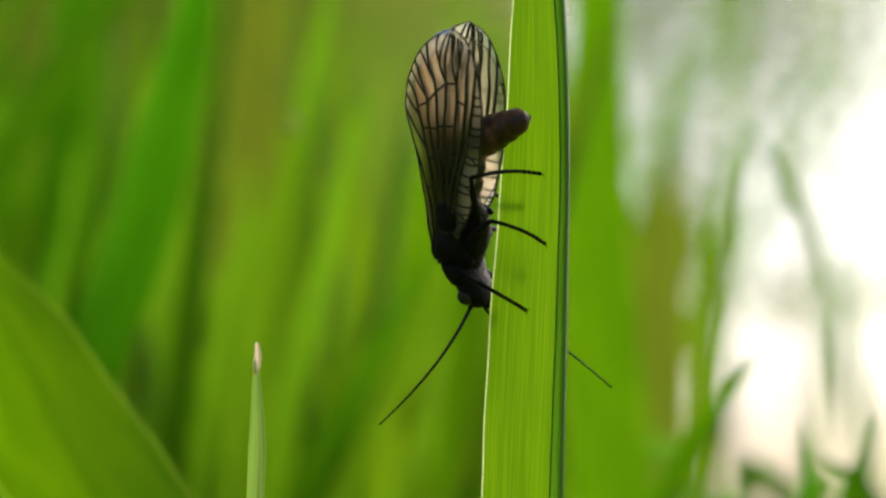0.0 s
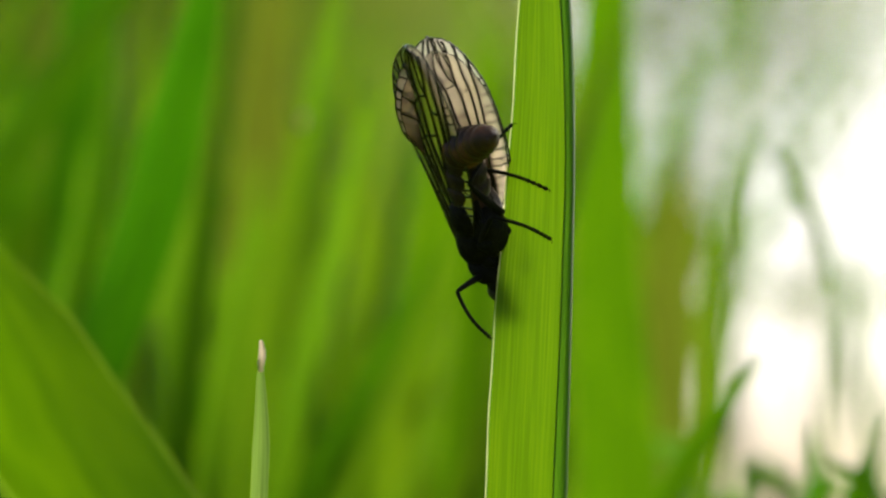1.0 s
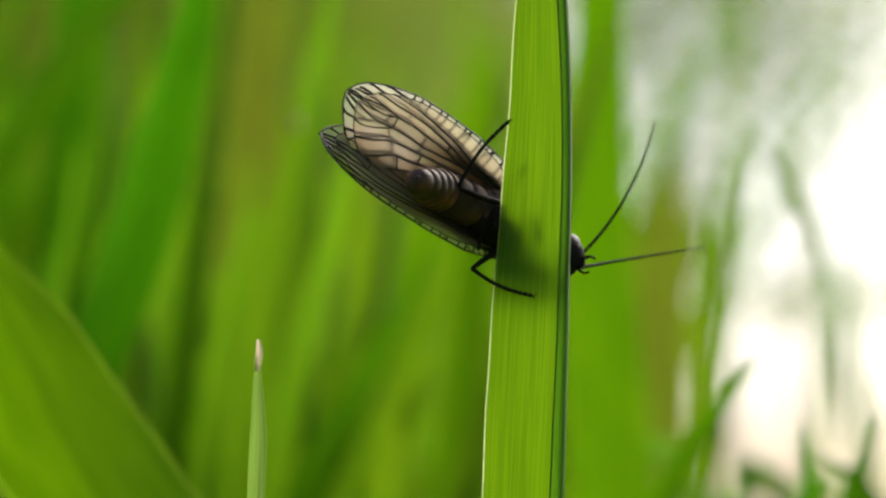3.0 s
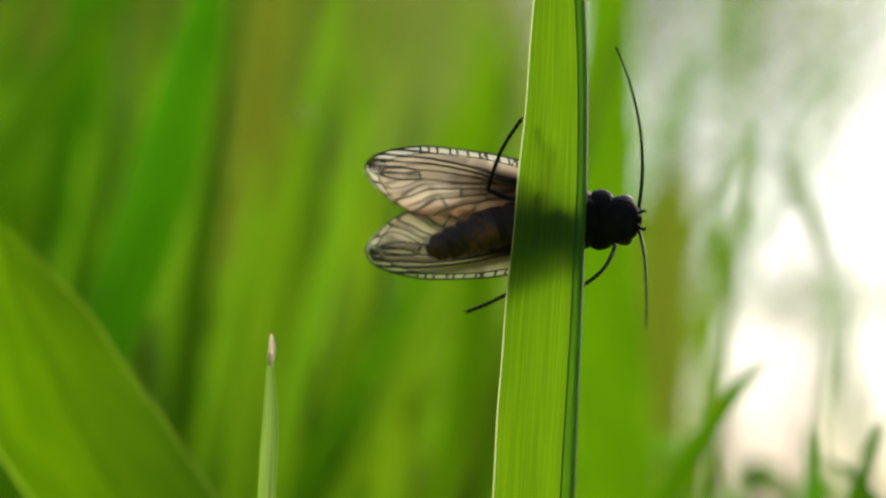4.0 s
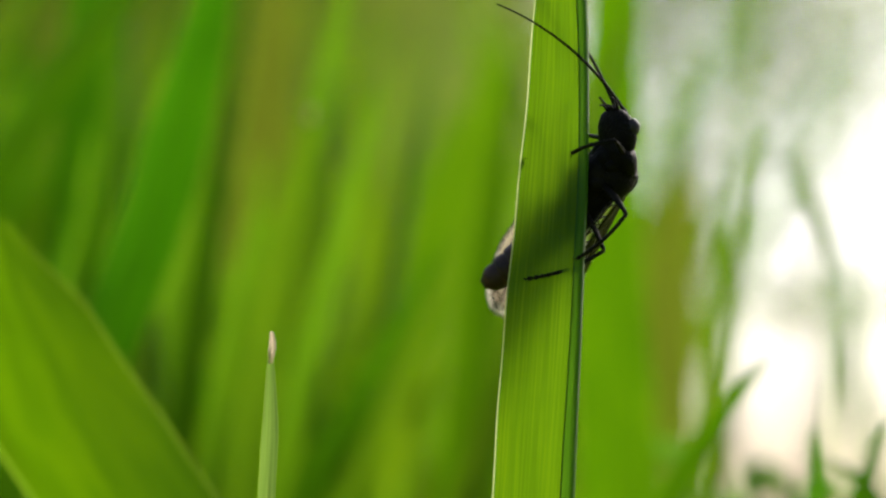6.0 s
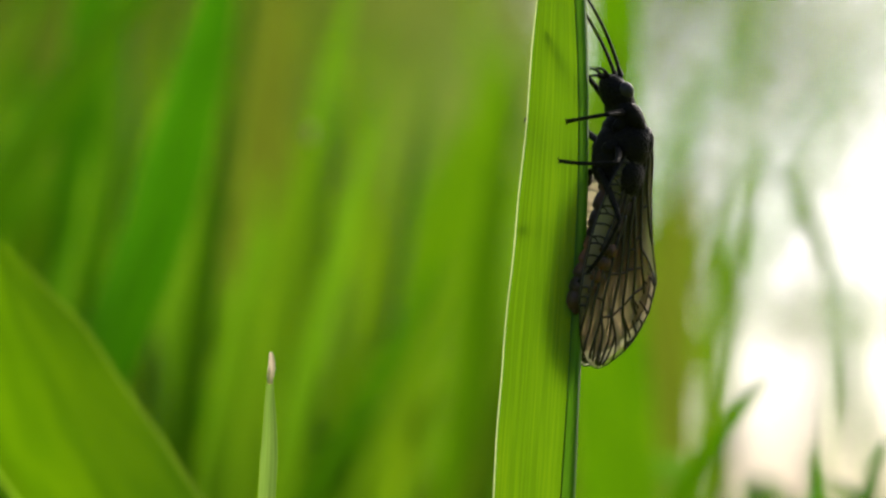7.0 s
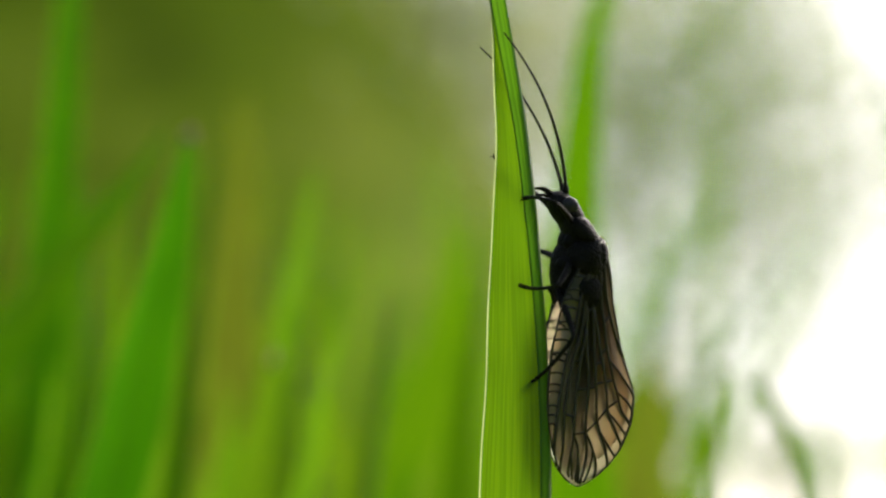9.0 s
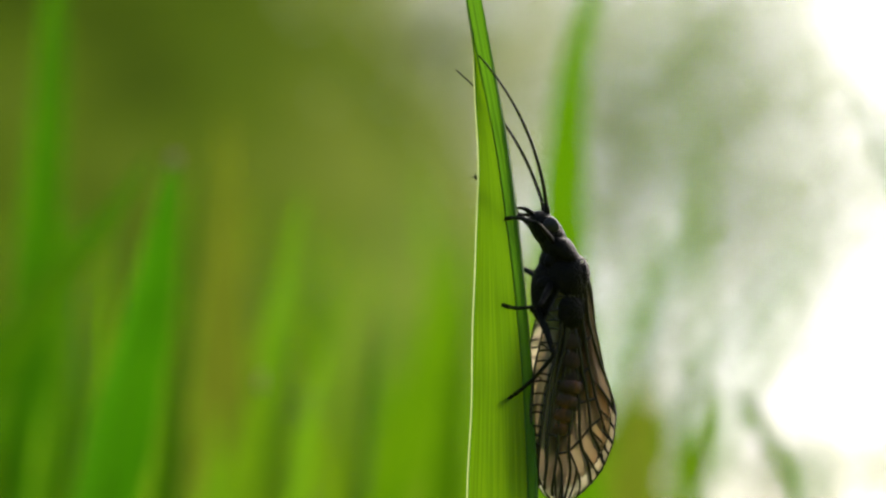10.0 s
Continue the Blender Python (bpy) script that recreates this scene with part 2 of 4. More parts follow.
def lathe_x(bm, profile, sides=20, wide=1.0, tall=1.0, sag=None):
    """A body of rings along x: profile of (x, radius); wide and tall scale y and z; sag(x) lifts the centre."""
    rings = []
    for x, r in profile:
        lift = sag(x) if sag else 0.0
        rings.append([bm.verts.new((x * MM, r * wide * math.cos(a) * MM, (lift + r * tall * math.sin(a)) * MM)) for a in (2 * math.pi * k / sides for k in range(sides))])
    for a, b in zip(rings, rings[1:]):
        for k in range(sides):
            bm.faces.new((a[k], a[(k + 1) % sides], b[(k + 1) % sides], b[k]))
    bm.faces.new(rings[0][::-1])
    bm.faces.new(rings[-1])


def egg(bm, centre, size, turn=(0, 0, 0), u=16, v=10):
    m = Matrix.Translation(Vector(centre) * MM) @ pose(0, 0, 0, *turn) @ Matrix.Diagonal((size[0] * MM, size[1] * MM, size[2] * MM, 1))
    bmesh.ops.create_uvsphere(bm, u_segments=u, v_segments=v, radius=1.0, matrix=m)


def strip(bm, spine, cross):
    """A sheet: for each spine point a list of points across; keeps uv (across 0..1, along in mm)."""
    lay = bm.loops.layers.uv.verify()
    rows = [[bm.verts.new(p) for p in row] for row in cross]
    run = [0.0]
    for a, b in zip(spine, spine[1:]):
        run.append(run[-1] + (b - a).length / MM)
    n = len(rows[0])
    for i in range(len(rows) - 1):
        for k in range(n - 1):
            f = bm.faces.new((rows[i][k], rows[i][k + 1], rows[i + 1][k + 1], rows[i + 1][k]))
            for lp, (ii, kk) in zip(f.loops, ((i, k), (i, k + 1), (i + 1, k + 1), (i + 1, k))):
                lp[lay].uv = (kk / (n - 1), run[ii])


def rename_uv(ob):
    if ob.data.uv_layers:
        ob.data.uv_layers[0].name = "uv"
    return ob


def grass_blade(name, width, turn, points, mat, fold=0.25, taper=60.0, rows=44, across=7, parent=None, twist=0.0, rib=False, edges=False, hang=0.0):
    """A folded, tapering leaf whose spine rises from the ground through points to its tip (width in mm, turn in degrees);
    hang: length of a broad hanging end on a slim stem (mm)."""
    low, nxt = Vector(points[0]), Vector(points[1])
    d = (low - nxt).normalized()
    drop = low.z
    foot = Vector((low.x + d.x * drop * 0.45, low.y + d.y * drop * 0.45 + 0.01, -0.004))
    mid = low + d * min(0.10, drop * 0.35)
    spine = spline([foot, (foot + mid) / 2 + Vector((0, 0, 0.02)), mid] + list(points), rows, 1.6)
    run = [0.0]
    for a, b in zip(spine, spine[1:]):
        run.append(run[-1] + (b - a).length / MM)
    cross = []
    for i, p in enumerate(spine):
        t = (spine[min(i + 1, rows - 1)] - spine[max(i - 1, 0)]).normalized()
        a = radians(turn + twist * (1 - run[i] / run[-1]))
        side = Vector((math.cos(a), math.sin(a), 0))
        side = (side - t * side.dot(t)).normalized()
        face = t.cross(side).normalized()
        left = run[-1] - run[i]
        w = width * MM * 0.5 * (min(1.0, left / taper) ** 0.62) * (0.75 + 0.25 * min(1, run[i] / 150)) + 0.00004
        if hang:
            w *= 0.4 + 0.6 * ease((hang * 1.15 - left) / (hang * 0.35))
        cross.append([p + side * w * k + face * (w * fold * (abs(k) ** 1.4)) for k in np.linspace(-1, 1, across)])
    bm = bmesh.new()
    strip(bm, spine, cross)
    ob = rename_uv(part(name, bm, mat, parent))
    if rib:
        bm = bmesh.new()
        line = [row[across // 2] for row in cross]
        tube(bm, line[:-1], [width * MM * 0.018 * min(1.0, (run[-1] - r) / taper + 0.15) for r in run[:-1]], 5)
        rename_uv(part("midrib", bm, mat, parent))
    if edges:
        for k in (0, -1):
            bm = bmesh.new()
            line = [row[k] for row in cross[:-1]]
            strip(bm, line, [[row[k], row[k] + (row[k] - row[across // 2]) * 0.05] for row in cross[:-1]])
            rename_uv(part("margin", bm, M_MARGIN_GREEN, parent, "thin light margin"))
    return ob


# ---- ground ----
def ease(u):
    u = min(1.0, max(0.0, u))
    return u * u * (3 - 2 * u)


def ground_height(x, y):
    """Level meadow that climbs to a grassy bank at the back, lower towards the open side."""
    near = 0.03 * noise.noise((x * 1.7, y * 1.7, 0)) - 0.01
    bank = (2.55 - 0.25 * ease((x + 0.7) / 0.9)) * ease((y - 1.3) / 3.4) * ease((0.8 - x) / 1.0)
    far = 1 - ease((max(abs(x), abs(y)) - 12) / 40)
    return (near + bank * (1 + 0.12 * noise.noise((x * 1.1, y * 1.1, 3)))) * far


def build_ground():
    bm = bmesh.new()
    steps = [k * 0.15 for k in range(40)] + [6.5, 7.5, 9, 12, 17, 25, 40, 60, 160, 500, 2000]
    xs = sorted({s * k for s in steps for k in (-1, 1)})
    grid = [[bm.verts.new((x, y, ground_height(x, y))) for x in xs] for y in xs]
    for i in range(len(xs) - 1):
        for k in range(len(xs) - 1):
            bm.faces.new((grid[i][k], grid[i][k + 1], grid[i + 1][k + 1], grid[i + 1][k]))
    tagged(part("ground", bm, M_SOIL), "olive green meadow ground rising to a grassy bank", "ground", kind="structure")


build_ground()


# ---- the blade that carries the insect ----
# height, midrib, outer edge of the folded half, edge of the open half (millimetres)
LEAF_ROWS = [
    (-400, 4.5, 5.2, 2.2), (-250, 5.6, 6.8, 1.0), (-120, 6.4, 7.6, 1.2), (-40, 6.9, 7.95, 1.9), (-16.6, 7.1, 8.07, 2.6),
    (-6.0, 7.54, 8.3, 3.17), (5.3, 7.88, 8.5, 3.96), (12.3, 7.74, 8.4, 4.5), (16.6, 7.45, 8.15, 4.7), (20.0, 7.2, 7.98, 5.1),
    (25.7, 6.65, 7.5, 5.42), (30.0, 5.95, 6.85, 5.28), (32.5, 5.5, 6.45, 5.2), (33.7, 5.3, 6.25, 5.2), (35.9, 4.98, 5.9, 4.95), (48, 3.2, 4.1, 3.18), (66, 0.6, 0.8, 0.58)]


def build_leaf():
    root = tagged(new("grass_leaf"), "upright bright green grass leaf folded along its midrib, carrying the insect", "grass leaf")
    root.matrix_world = STAND
    count = 120
    zs = [LEAF_ROWS[0][0] + (66 + 400) * (1 - (1 - i / (count - 1)) ** 2.2) for i in range(count)]
    zs = sorted(set([z for z in zs if z < -20] + [-20 + 86 * k / 100 for k in range(101)]))
    cols = list(zip(*LEAF_ROWS))

    def at(z, c):
        return float(np.interp(z, cols[0], cols[c]))

    def smooth(z, c):
        return sum(at(z + o, c) for o in (-2, -1, 0, 1, 2)) / 5

    spine = [Vector((smooth(z, 1), 0, z)) * MM for z in zs]
    open_half, fold_half, edge_line, rib_line, outer = [], [], [], [], []
    n_open = 56
    for z, s in zip(zs, spine):
        rib, far, edge = smooth(z, 1), smooth(z, 2), smooth(z, 3)
        wav = 0.05 * math.sin(z * 0.21) + 0.03 * math.sin(z * 0.77 + 1)
        row = []
        for k in range(n_open):
            u = k / (n_open - 1)
            ridge = 0.016 * math.sin(u * 2 * math.pi * 17) * min(1, (1 - u) * 12)
            row.append(Vector((rib + (edge + wav * u * u - rib) * u, 0.75 * u * (rib - edge) / 4 + 0.22 * math.sin(u * math.pi) + ridge, z)) * MM)
        open_half.append(row)
        edge_line.append(row[-1])
        reach = 2.3 if z < 20 else 2.3 - (z - 20) * 0.02
        row = []
        for k in range(14):
            u = k / 13
            row.append(Vector((rib + (far - rib) * math.sin(u * math.pi / 2) ** 0.8, -0.02 + (0.25 if z < 24 else 0.25 - 0.06 * (z - 24)) * u * reach - 0.35 * math.sin(u * math.pi), z)) * MM)
        fold_half.append(row)
        outer.append(row[-1])
    bm = bmesh.new()
    strip(bm, spine, open_half)
    rename_uv(part("open_half", bm, M_BLADE, root, "bright translucent half with parallel veins"))
    bm = bmesh.new()
    strip(bm, spine, fold_half)
    rename_uv(part("folded_half", bm, M_FOLD, root, "darker half folded back edge-on"))
    bm = bmesh.new()
    strip(bm, edge_line, [[p + Vector((0.03 * MM, 0.02 * MM, 0)), p + Vector((-0.04, -0.03, 0)) * MM, p + Vector((-0.085, 0.0, 0)) * MM] for p in edge_line])
    rename_uv(part("margin", bm, M_MARGIN, root, "thin pale margin"))
    bm = bmesh.new()
    tube(bm, outer, 0.03 * MM, 6)
    part("margin", bm, M_MARGIN_GREEN, root, "thin light green margin")
    bm = bmesh.new()
    tube(bm, [p + Vector((0, 0.03, 0)) * MM for p in spine], 0.065 * MM, 8)
    part("midrib", bm, M_RIB, root, "slender green midrib")


build_leaf()


# ---- single grass blades ----
def grass_shoot(width, turn, taper, points, label):
    """One blade: width in mm, turn in degrees, length of its point in mm, points from low to tip in metres."""
    mat = M_GRASS_LIT if "bright" in label else M_GRASS_OLIVE if "olive" in label else M_GRASS_BROAD if "wide" in label else M_GRASS_DARK if "dark" in label else M_GRASS_PALE if "pale" in label or "light" in label else M_GRASS
    shoot = tagged(new("grass_shoot"), label, "grass", group="grass shoots")
    grass_blade("leaf", width, turn, points, mat, fold=0.06 if width > 9 else 0.2, taper=taper, rows=70, across=9, parent=shoot, rib=width < 8, edges=width > 5, hang=19.0 if "hanging" in label else 0.0)
    if "withered point" in label or "soft tip" in label:
        tip, neck = Vector(points[-1]), Vector(points[-2])
        bm = bmesh.new()
        line = spline([tip.lerp(neck, 0.14), tip.lerp(neck, 0.05), tip + (tip - neck) * 0.08], 10)
        tube(bm, line, [width * MM * (0.16 - 0.012 * k) for k in range(10)], 8, 0.5)
        part("dry_tip", bm, M_DRY, shoot, "pale withered tip")


grass_shoot(14.18, 8, 150, [(0.0225, 0.1521, 0.3883), (0.0203, 0.1462, 0.4313), (0.0214, 0.1412, 0.4621), (0.0232, 0.1381, 0.4759), (0.0278, 0.1349, 0.4903)], "broad bright green grass blade behind the insect's blade")
grass_shoot(7.31, -5, 30, [(-0.0375, 0.1013, 0.4058), (-0.0339, 0.0992, 0.4154), (-0.0305, 0.0966, 0.4274), (-0.0278, 0.0944, 0.4377), (-0.026, 0.0925, 0.4461), (-0.0249, 0.0912, 0.452)], "leaning dark green grass blade with a withered point")
grass_shoot(4.46, 10, 22, [(-0.0205, 0.1019, 0.4024), (-0.0191, 0.0999, 0.4114), (-0.0175, 0.0981, 0.4199), (-0.0162, 0.0964, 0.4279)], "pale green grass blade with a soft tip")
grass_shoot(8.06, 8, 10, [(-0.017, -0.0244, 0.3802), (-0.0188, -0.0248, 0.3827), (-0.0206, -0.0251, 0.3852), (-0.0224, -0.0255, 0.3877), (-0.0233, -0.026, 0.3906), (-0.0248, -0.0264, 0.3934), (-0.0258, -0.0268, 0.397)], "wide arching green leaf with a thin yellowish margin")
grass_shoot(0.44, 30, 8, [(-0.0221, -0.0216, 0.3816), (-0.0227, -0.0218, 0.3831), (-0.0233, -0.022, 0.3843), (-0.0239, -0.0222, 0.3855)], "small slanting bright green grass blade")
grass_shoot(2.51, 25, 9, [(0.0201, 0.0713, 0.3832), (0.0235, 0.0703, 0.3895), (0.0272, 0.0696, 0.395), (0.0305, 0.0689, 0.3994)], "short slanting green grass blade")
grass_shoot(1.21, 10, 12, [(0.0304, 0.1216, 0.3945), (0.0308, 0.1195, 0.4057), (0.0316, 0.1174, 0.4169), (0.0333, 0.1162, 0.4235), (0.0366, 0.1151, 0.4295)], "thin light green grass blade arching over")
grass_shoot(1.85, 20, 8, [(0.0323, 0.1217, 0.3939), (0.0339, 0.1187, 0.4104), (0.0355, 0.1162, 0.4236), (0.0369, 0.1153, 0.4282), (0.0384, 0.1154, 0.4275), (0.041, 0.1162, 0.4236), (0.0438, 0.1171, 0.4184), (0.045, 0.1184, 0.4115)], "bent light green grass blade hanging with its tip down")
grass_shoot(4.86, -10, 30, [(-0.0584, 0.1287, 0.422), (-0.0519, 0.1261, 0.4341), (-0.0447, 0.124, 0.4435), (-0.0383, 0.1223, 0.4508), (-0.0337, 0.1211, 0.4561), (-0.0305, 0.1202, 0.4605)], "leaning dark green grass blade")
grass_shoot(6.55, 8, 60, [(-0.0567, 0.1803, 0.4202), (-0.054, 0.1733, 0.4522), (-0.051, 0.1673, 0.4801), (-0.0496, 0.1636, 0.4969), (-0.0487, 0.1604, 0.512)], "tall upright dark green grass blade")
grass_shoot(5.45, 12, 40, [(-0.0395, 0.0514, 0.3795), (-0.0395, 0.05, 0.3894), (-0.0394, 0.0488, 0.3972), (-0.0404, 0.0474, 0.407)], "tall dark green grass blade")
grass_shoot(7.59, 15, 50, [(-0.0591, 0.1927, 0.3802), (-0.0571, 0.1891, 0.4052), (-0.0551, 0.1854, 0.4303), (-0.0523, 0.182, 0.4537), (-0.0505, 0.1801, 0.4671)], "tall upright green grass blade")
grass_shoot(11.46, -10, 50, [(-0.0385, 0.2735, 0.3812), (-0.0363, 0.2675, 0.4225), (-0.0346, 0.2614, 0.4638), (-0.0326, 0.2575, 0.4906), (-0.0324, 0.2554, 0.505)], "upright olive green grass blade")
grass_shoot(13.39, -20, 40, [(-0.0255, 0.3038, 0.3817), (-0.0172, 0.3002, 0.4062), (-0.0045, 0.2954, 0.4396), (0.006, 0.2912, 0.4686), (0.0106, 0.2886, 0.4864)], "slanting bright soft green grass blade")
grass_shoot(5.58, 20, 30, [(0.0006, 0.1523, 0.3812), (0.0021, 0.1498, 0.3989), (0.0036, 0.1476, 0.4137), (0.0054, 0.1451, 0.4306), (0.007, 0.1432, 0.4439)], "upright green grass blade")
grass_shoot(6.55, -15, 30, [(-0.0222, 0.1826, 0.3809), (-0.0215, 0.1791, 0.4052), (-0.0198, 0.177, 0.4198), (-0.016, 0.1747, 0.4353)], "upright light green grass blade")
grass_shoot(11.16, 10, 50, [(-0.0184, 0.3543, 0.3823), (-0.0178, 0.3517, 0.3995), (-0.0173, 0.3492, 0.4167), (-0.017, 0.3474, 0.4289)], "pale green grass blade")
grass_shoot(7.29, -15, 50, [(-0.0447, 0.2735, 0.3811), (-0.0438, 0.2714, 0.3955), (-0.0421, 0.269, 0.4121), (-0.0416, 0.2669, 0.4265)], "pale green grass blade")
grass_shoot(10.91, 15, 50, [(-0.0065, 0.4047, 0.3829), (-0.0067, 0.402, 0.4018), (-0.0081, 0.3988, 0.4234), (-0.0093, 0.3953, 0.4476)], "pale green grass blade")
grass_shoot(8.93, 10, 50, [(-0.049, 0.2533, 0.3808), (-0.0477, 0.2513, 0.3946), (-0.0457, 0.2493, 0.4084), (-0.045, 0.2476, 0.4202)], "pale green grass blade")
grass_shoot(10.04, -15, 50, [(-0.0356, 0.3038, 0.3815), (-0.0348, 0.3015, 0.397), (-0.0329, 0.2993, 0.4125), (-0.031, 0.2973, 0.4258)], "pale green grass blade")
grass_shoot(13.64, 15, 50, [(-0.0311, 0.4047, 0.3824), (-0.0299, 0.402, 0.4013), (-0.0286, 0.3988, 0.4229), (-0.0269, 0.3961, 0.4418)], "pale green grass blade")
grass_shoot(11.16, -10, 50, [(-0.0754, 0.3543, 0.381), (-0.0714, 0.3518, 0.3983), (-0.0688, 0.3489, 0.418), (-0.0667, 0.3464, 0.4352)], "pale green grass blade")
grass_shoot(15.5, 10, 50, [(-0.0542, 0.3544, 0.3791), (-0.0535, 0.351, 0.4036), (-0.052, 0.3479, 0.4257), (-0.0506, 0.3449, 0.4466)], "pale green grass blade")
grass_shoot(15.68, -12, 50, [(-0.0498, 0.4049, 0.3791), (-0.0494, 0.4015, 0.4035), (-0.0479, 0.3981, 0.4278), (-0.0463, 0.3954, 0.4467)], "pale green grass blade")
grass_shoot(16.36, 12, 50, [(-0.0245, 0.4553, 0.3793), (-0.0258, 0.4516, 0.4058), (-0.0281, 0.4479, 0.4324), (-0.0294, 0.4454, 0.45)], "pale green grass blade")
grass_shoot(14.88, -12, 50, [(-0.0052, 0.4552, 0.3794), (-0.0059, 0.4515, 0.406), (-0.0049, 0.4478, 0.4325), (-0.0044, 0.4453, 0.4502)], "pale green grass blade")
grass_shoot(14.13, -10, 45, [(0.0541, 0.456, 0.4206), (0.0557, 0.4495, 0.4495), (0.0586, 0.4442, 0.4727), (0.0613, 0.44, 0.4914)], "upright olive green grass blade")
grass_shoot(5.06, 20, 40, [(0.0719, 0.4532, 0.4299), (0.0754, 0.4437, 0.4735), (0.0777, 0.4349, 0.5142), (0.0777, 0.4255, 0.5578)], "thin upright light green grass blade")
grass_shoot(9.3, -10, 40, [(0.0493, 0.3557, 0.3934), (0.0501, 0.3507, 0.4202), (0.0516, 0.3462, 0.4446), (0.0549, 0.3425, 0.4642)], "upright olive green grass blade")
grass_shoot(6.69, -10, 40, [(0.0409, 0.3051, 0.3921), (0.0411, 0.3006, 0.4163), (0.0414, 0.2974, 0.4338), (0.0394, 0.2941, 0.4513)], "upright olive green grass blade")
grass_shoot(2.48, 30, 20, [(0.0407, 0.3464, 0.4521), (0.0498, 0.3421, 0.4713), (0.0575, 0.3384, 0.4881), (0.0642, 0.3358, 0.5001)], "thin leaning grass blade")
grass_shoot(3.57, 25, 30, [(0.0743, 0.4431, 0.4764), (0.0881, 0.4387, 0.4965), (0.1003, 0.4355, 0.5108), (0.1125, 0.4326, 0.5236)], "thin leaning grass blade")
grass_shoot(2.95, 20, 20, [(0.0799, 0.19, 0.4621), (0.0755, 0.1879, 0.4716), (0.0723, 0.1861, 0.4802), (0.0686, 0.1846, 0.4871)], "thin leaning grass blade")
grass_shoot(1.93, 20, 20, [(0.0504, 0.1523, 0.3823), (0.0498, 0.1504, 0.3956), (0.0499, 0.1491, 0.4044), (0.0501, 0.148, 0.4118)], "thin upright light green grass blade")
grass_shoot(13.40, 25, 25, [(0.208, 0.9374, 0.4075), (0.192, 0.9277, 0.4765), (0.1839, 0.9198, 0.5323)], "thin leaning grass blade")
grass_shoot(4.02, 20, 14, [(0.0411, 0.0831, 0.3804), (0.0425, 0.0819, 0.389), (0.0447, 0.0812, 0.3944)], "broad low dark green leaf")
grass_shoot(1.95, -20, 14, [(0.0377, 0.0831, 0.3804), (0.0371, 0.0821, 0.3878), (0.0365, 0.0812, 0.3938)], "broad low dark green leaf")
grass_shoot(2.18, 15, 14, [(0.044, 0.0713, 0.3831), (0.0396, 0.0707, 0.3877), (0.0358, 0.0703, 0.3901)], "broad low dark green leaf")
grass_shoot(3.36, 30, 14, [(0.0383, 0.1914, 0.3778), (0.0362, 0.1895, 0.3911), (0.0368, 0.1885, 0.3986)], "broad low dark green leaf")
grass_shoot(2.82, -15, 14, [(0.0436, 0.1689, 0.3779), (0.0412, 0.1674, 0.3888), (0.0397, 0.1666, 0.3942)], "broad low dark green leaf")


def dry_stem(thick, points):
    """A withered stalk from the ground through points, thickness in mm."""
    low, nxt = Vector(points[0]), Vector(points[1])
    foot = low + (low - nxt).normalized() * low.z * 0.9
    line = spline([Vector((foot.x, foot.y, -0.01))] + list(points), 30)
    bm = bmesh.new()
    tube(bm, line, [thick * MM * (0.75 - 0.45 * k / 29 + 0.25 * (k % 7 == 3)) for k in range(30)], 7)
    tagged(part("dry_stem", bm, M_STALK), "withered brown grass stalk standing among the green blades", "grass", group="withered stalks")


dry_stem(0.62, [(-0.0549, 0.2129, 0.3804), (-0.0537, 0.2093, 0.4052), (-0.053, 0.2062, 0.4264), (-0.0522, 0.2034, 0.4458)])
dry_stem(0.79, [(-0.0515, 0.2533, 0.3808), (-0.0507, 0.2493, 0.4083), (-0.0499, 0.2456, 0.4338), (-0.0492, 0.2426, 0.4544)])
dry_stem(1.12, [(-0.0233, 0.3543, 0.3822), (-0.0238, 0.3489, 0.419), (-0.0241, 0.3439, 0.4533), (-0.0242, 0.339, 0.4864)])
dry_stem(0.99, [(-0.001, 0.3542, 0.3827), (-0.0021, 0.3489, 0.4195), (-0.003, 0.3453, 0.444), (-0.0031, 0.3417, 0.4685)])


def build_herb(place, count, leaf, mat, seed):
    """A low herb: short stem with small pointed leaves (leaf length in mm)."""
    rng = random.Random(seed)
    x, y, z = place
    root = tagged(new("herb"), "low leafy green herb among the grass", "plant", group="low herbs")
    foot = Vector((x + 0.004, y + 0.006, -0.004))
    stem = spline([foot, foot.lerp(Vector(place), 0.5) + Vector((0.003, 0, 0)), Vector(place)], 14)
    bm = bmesh.new()
    tube(bm, stem, [(0.7 - 0.03 * k) * MM for k in range(14)], 7)
    rename_uv(part("stem", bm, M_STEM, root))
    for k in range(count):
        at = stem[-1].lerp(stem[8], rng.random() * 0.09 * 5)
        turn, rise = 2.4 * k + rng.uniform(-0.4, 0.4), rng.uniform(0.1, 1.0)
        way = Vector((math.cos(turn) * math.cos(rise), math.sin(turn) * math.cos(rise) * 0.6, math.sin(rise))).normalized()
        side = way.cross(Vector((rng.uniform(-0.3, 0.3), -1, 0.3))).normalized()
        face = side.cross(way)
        size = leaf * MM * rng.uniform(0.7, 1.25)
        line = [at + way * size * f - Vector((0, 0, 0.25 * size * f * f)) for f in np.linspace(0, 1, 9)]
        rows = [[p + side * w * size * e + face * (abs(e) * w * size * 0.3) for e in (-1, -0.5, 0, 0.5, 1)] for p, w in zip(line, (0.02, 0.12, 0.19, 0.23, 0.23, 0.2, 0.14, 0.07, 0.005))]
        bm = bmesh.new()
        strip(bm, line, rows)
        rename_uv(part("leaf", bm, mat, root))


build_herb((0.0306, 0.150, 0.394), 9, 8.0, M_HERB, 1)
build_herb((0.0355, 0.121, 0.388), 9, 6.5, M_HERB, 2)
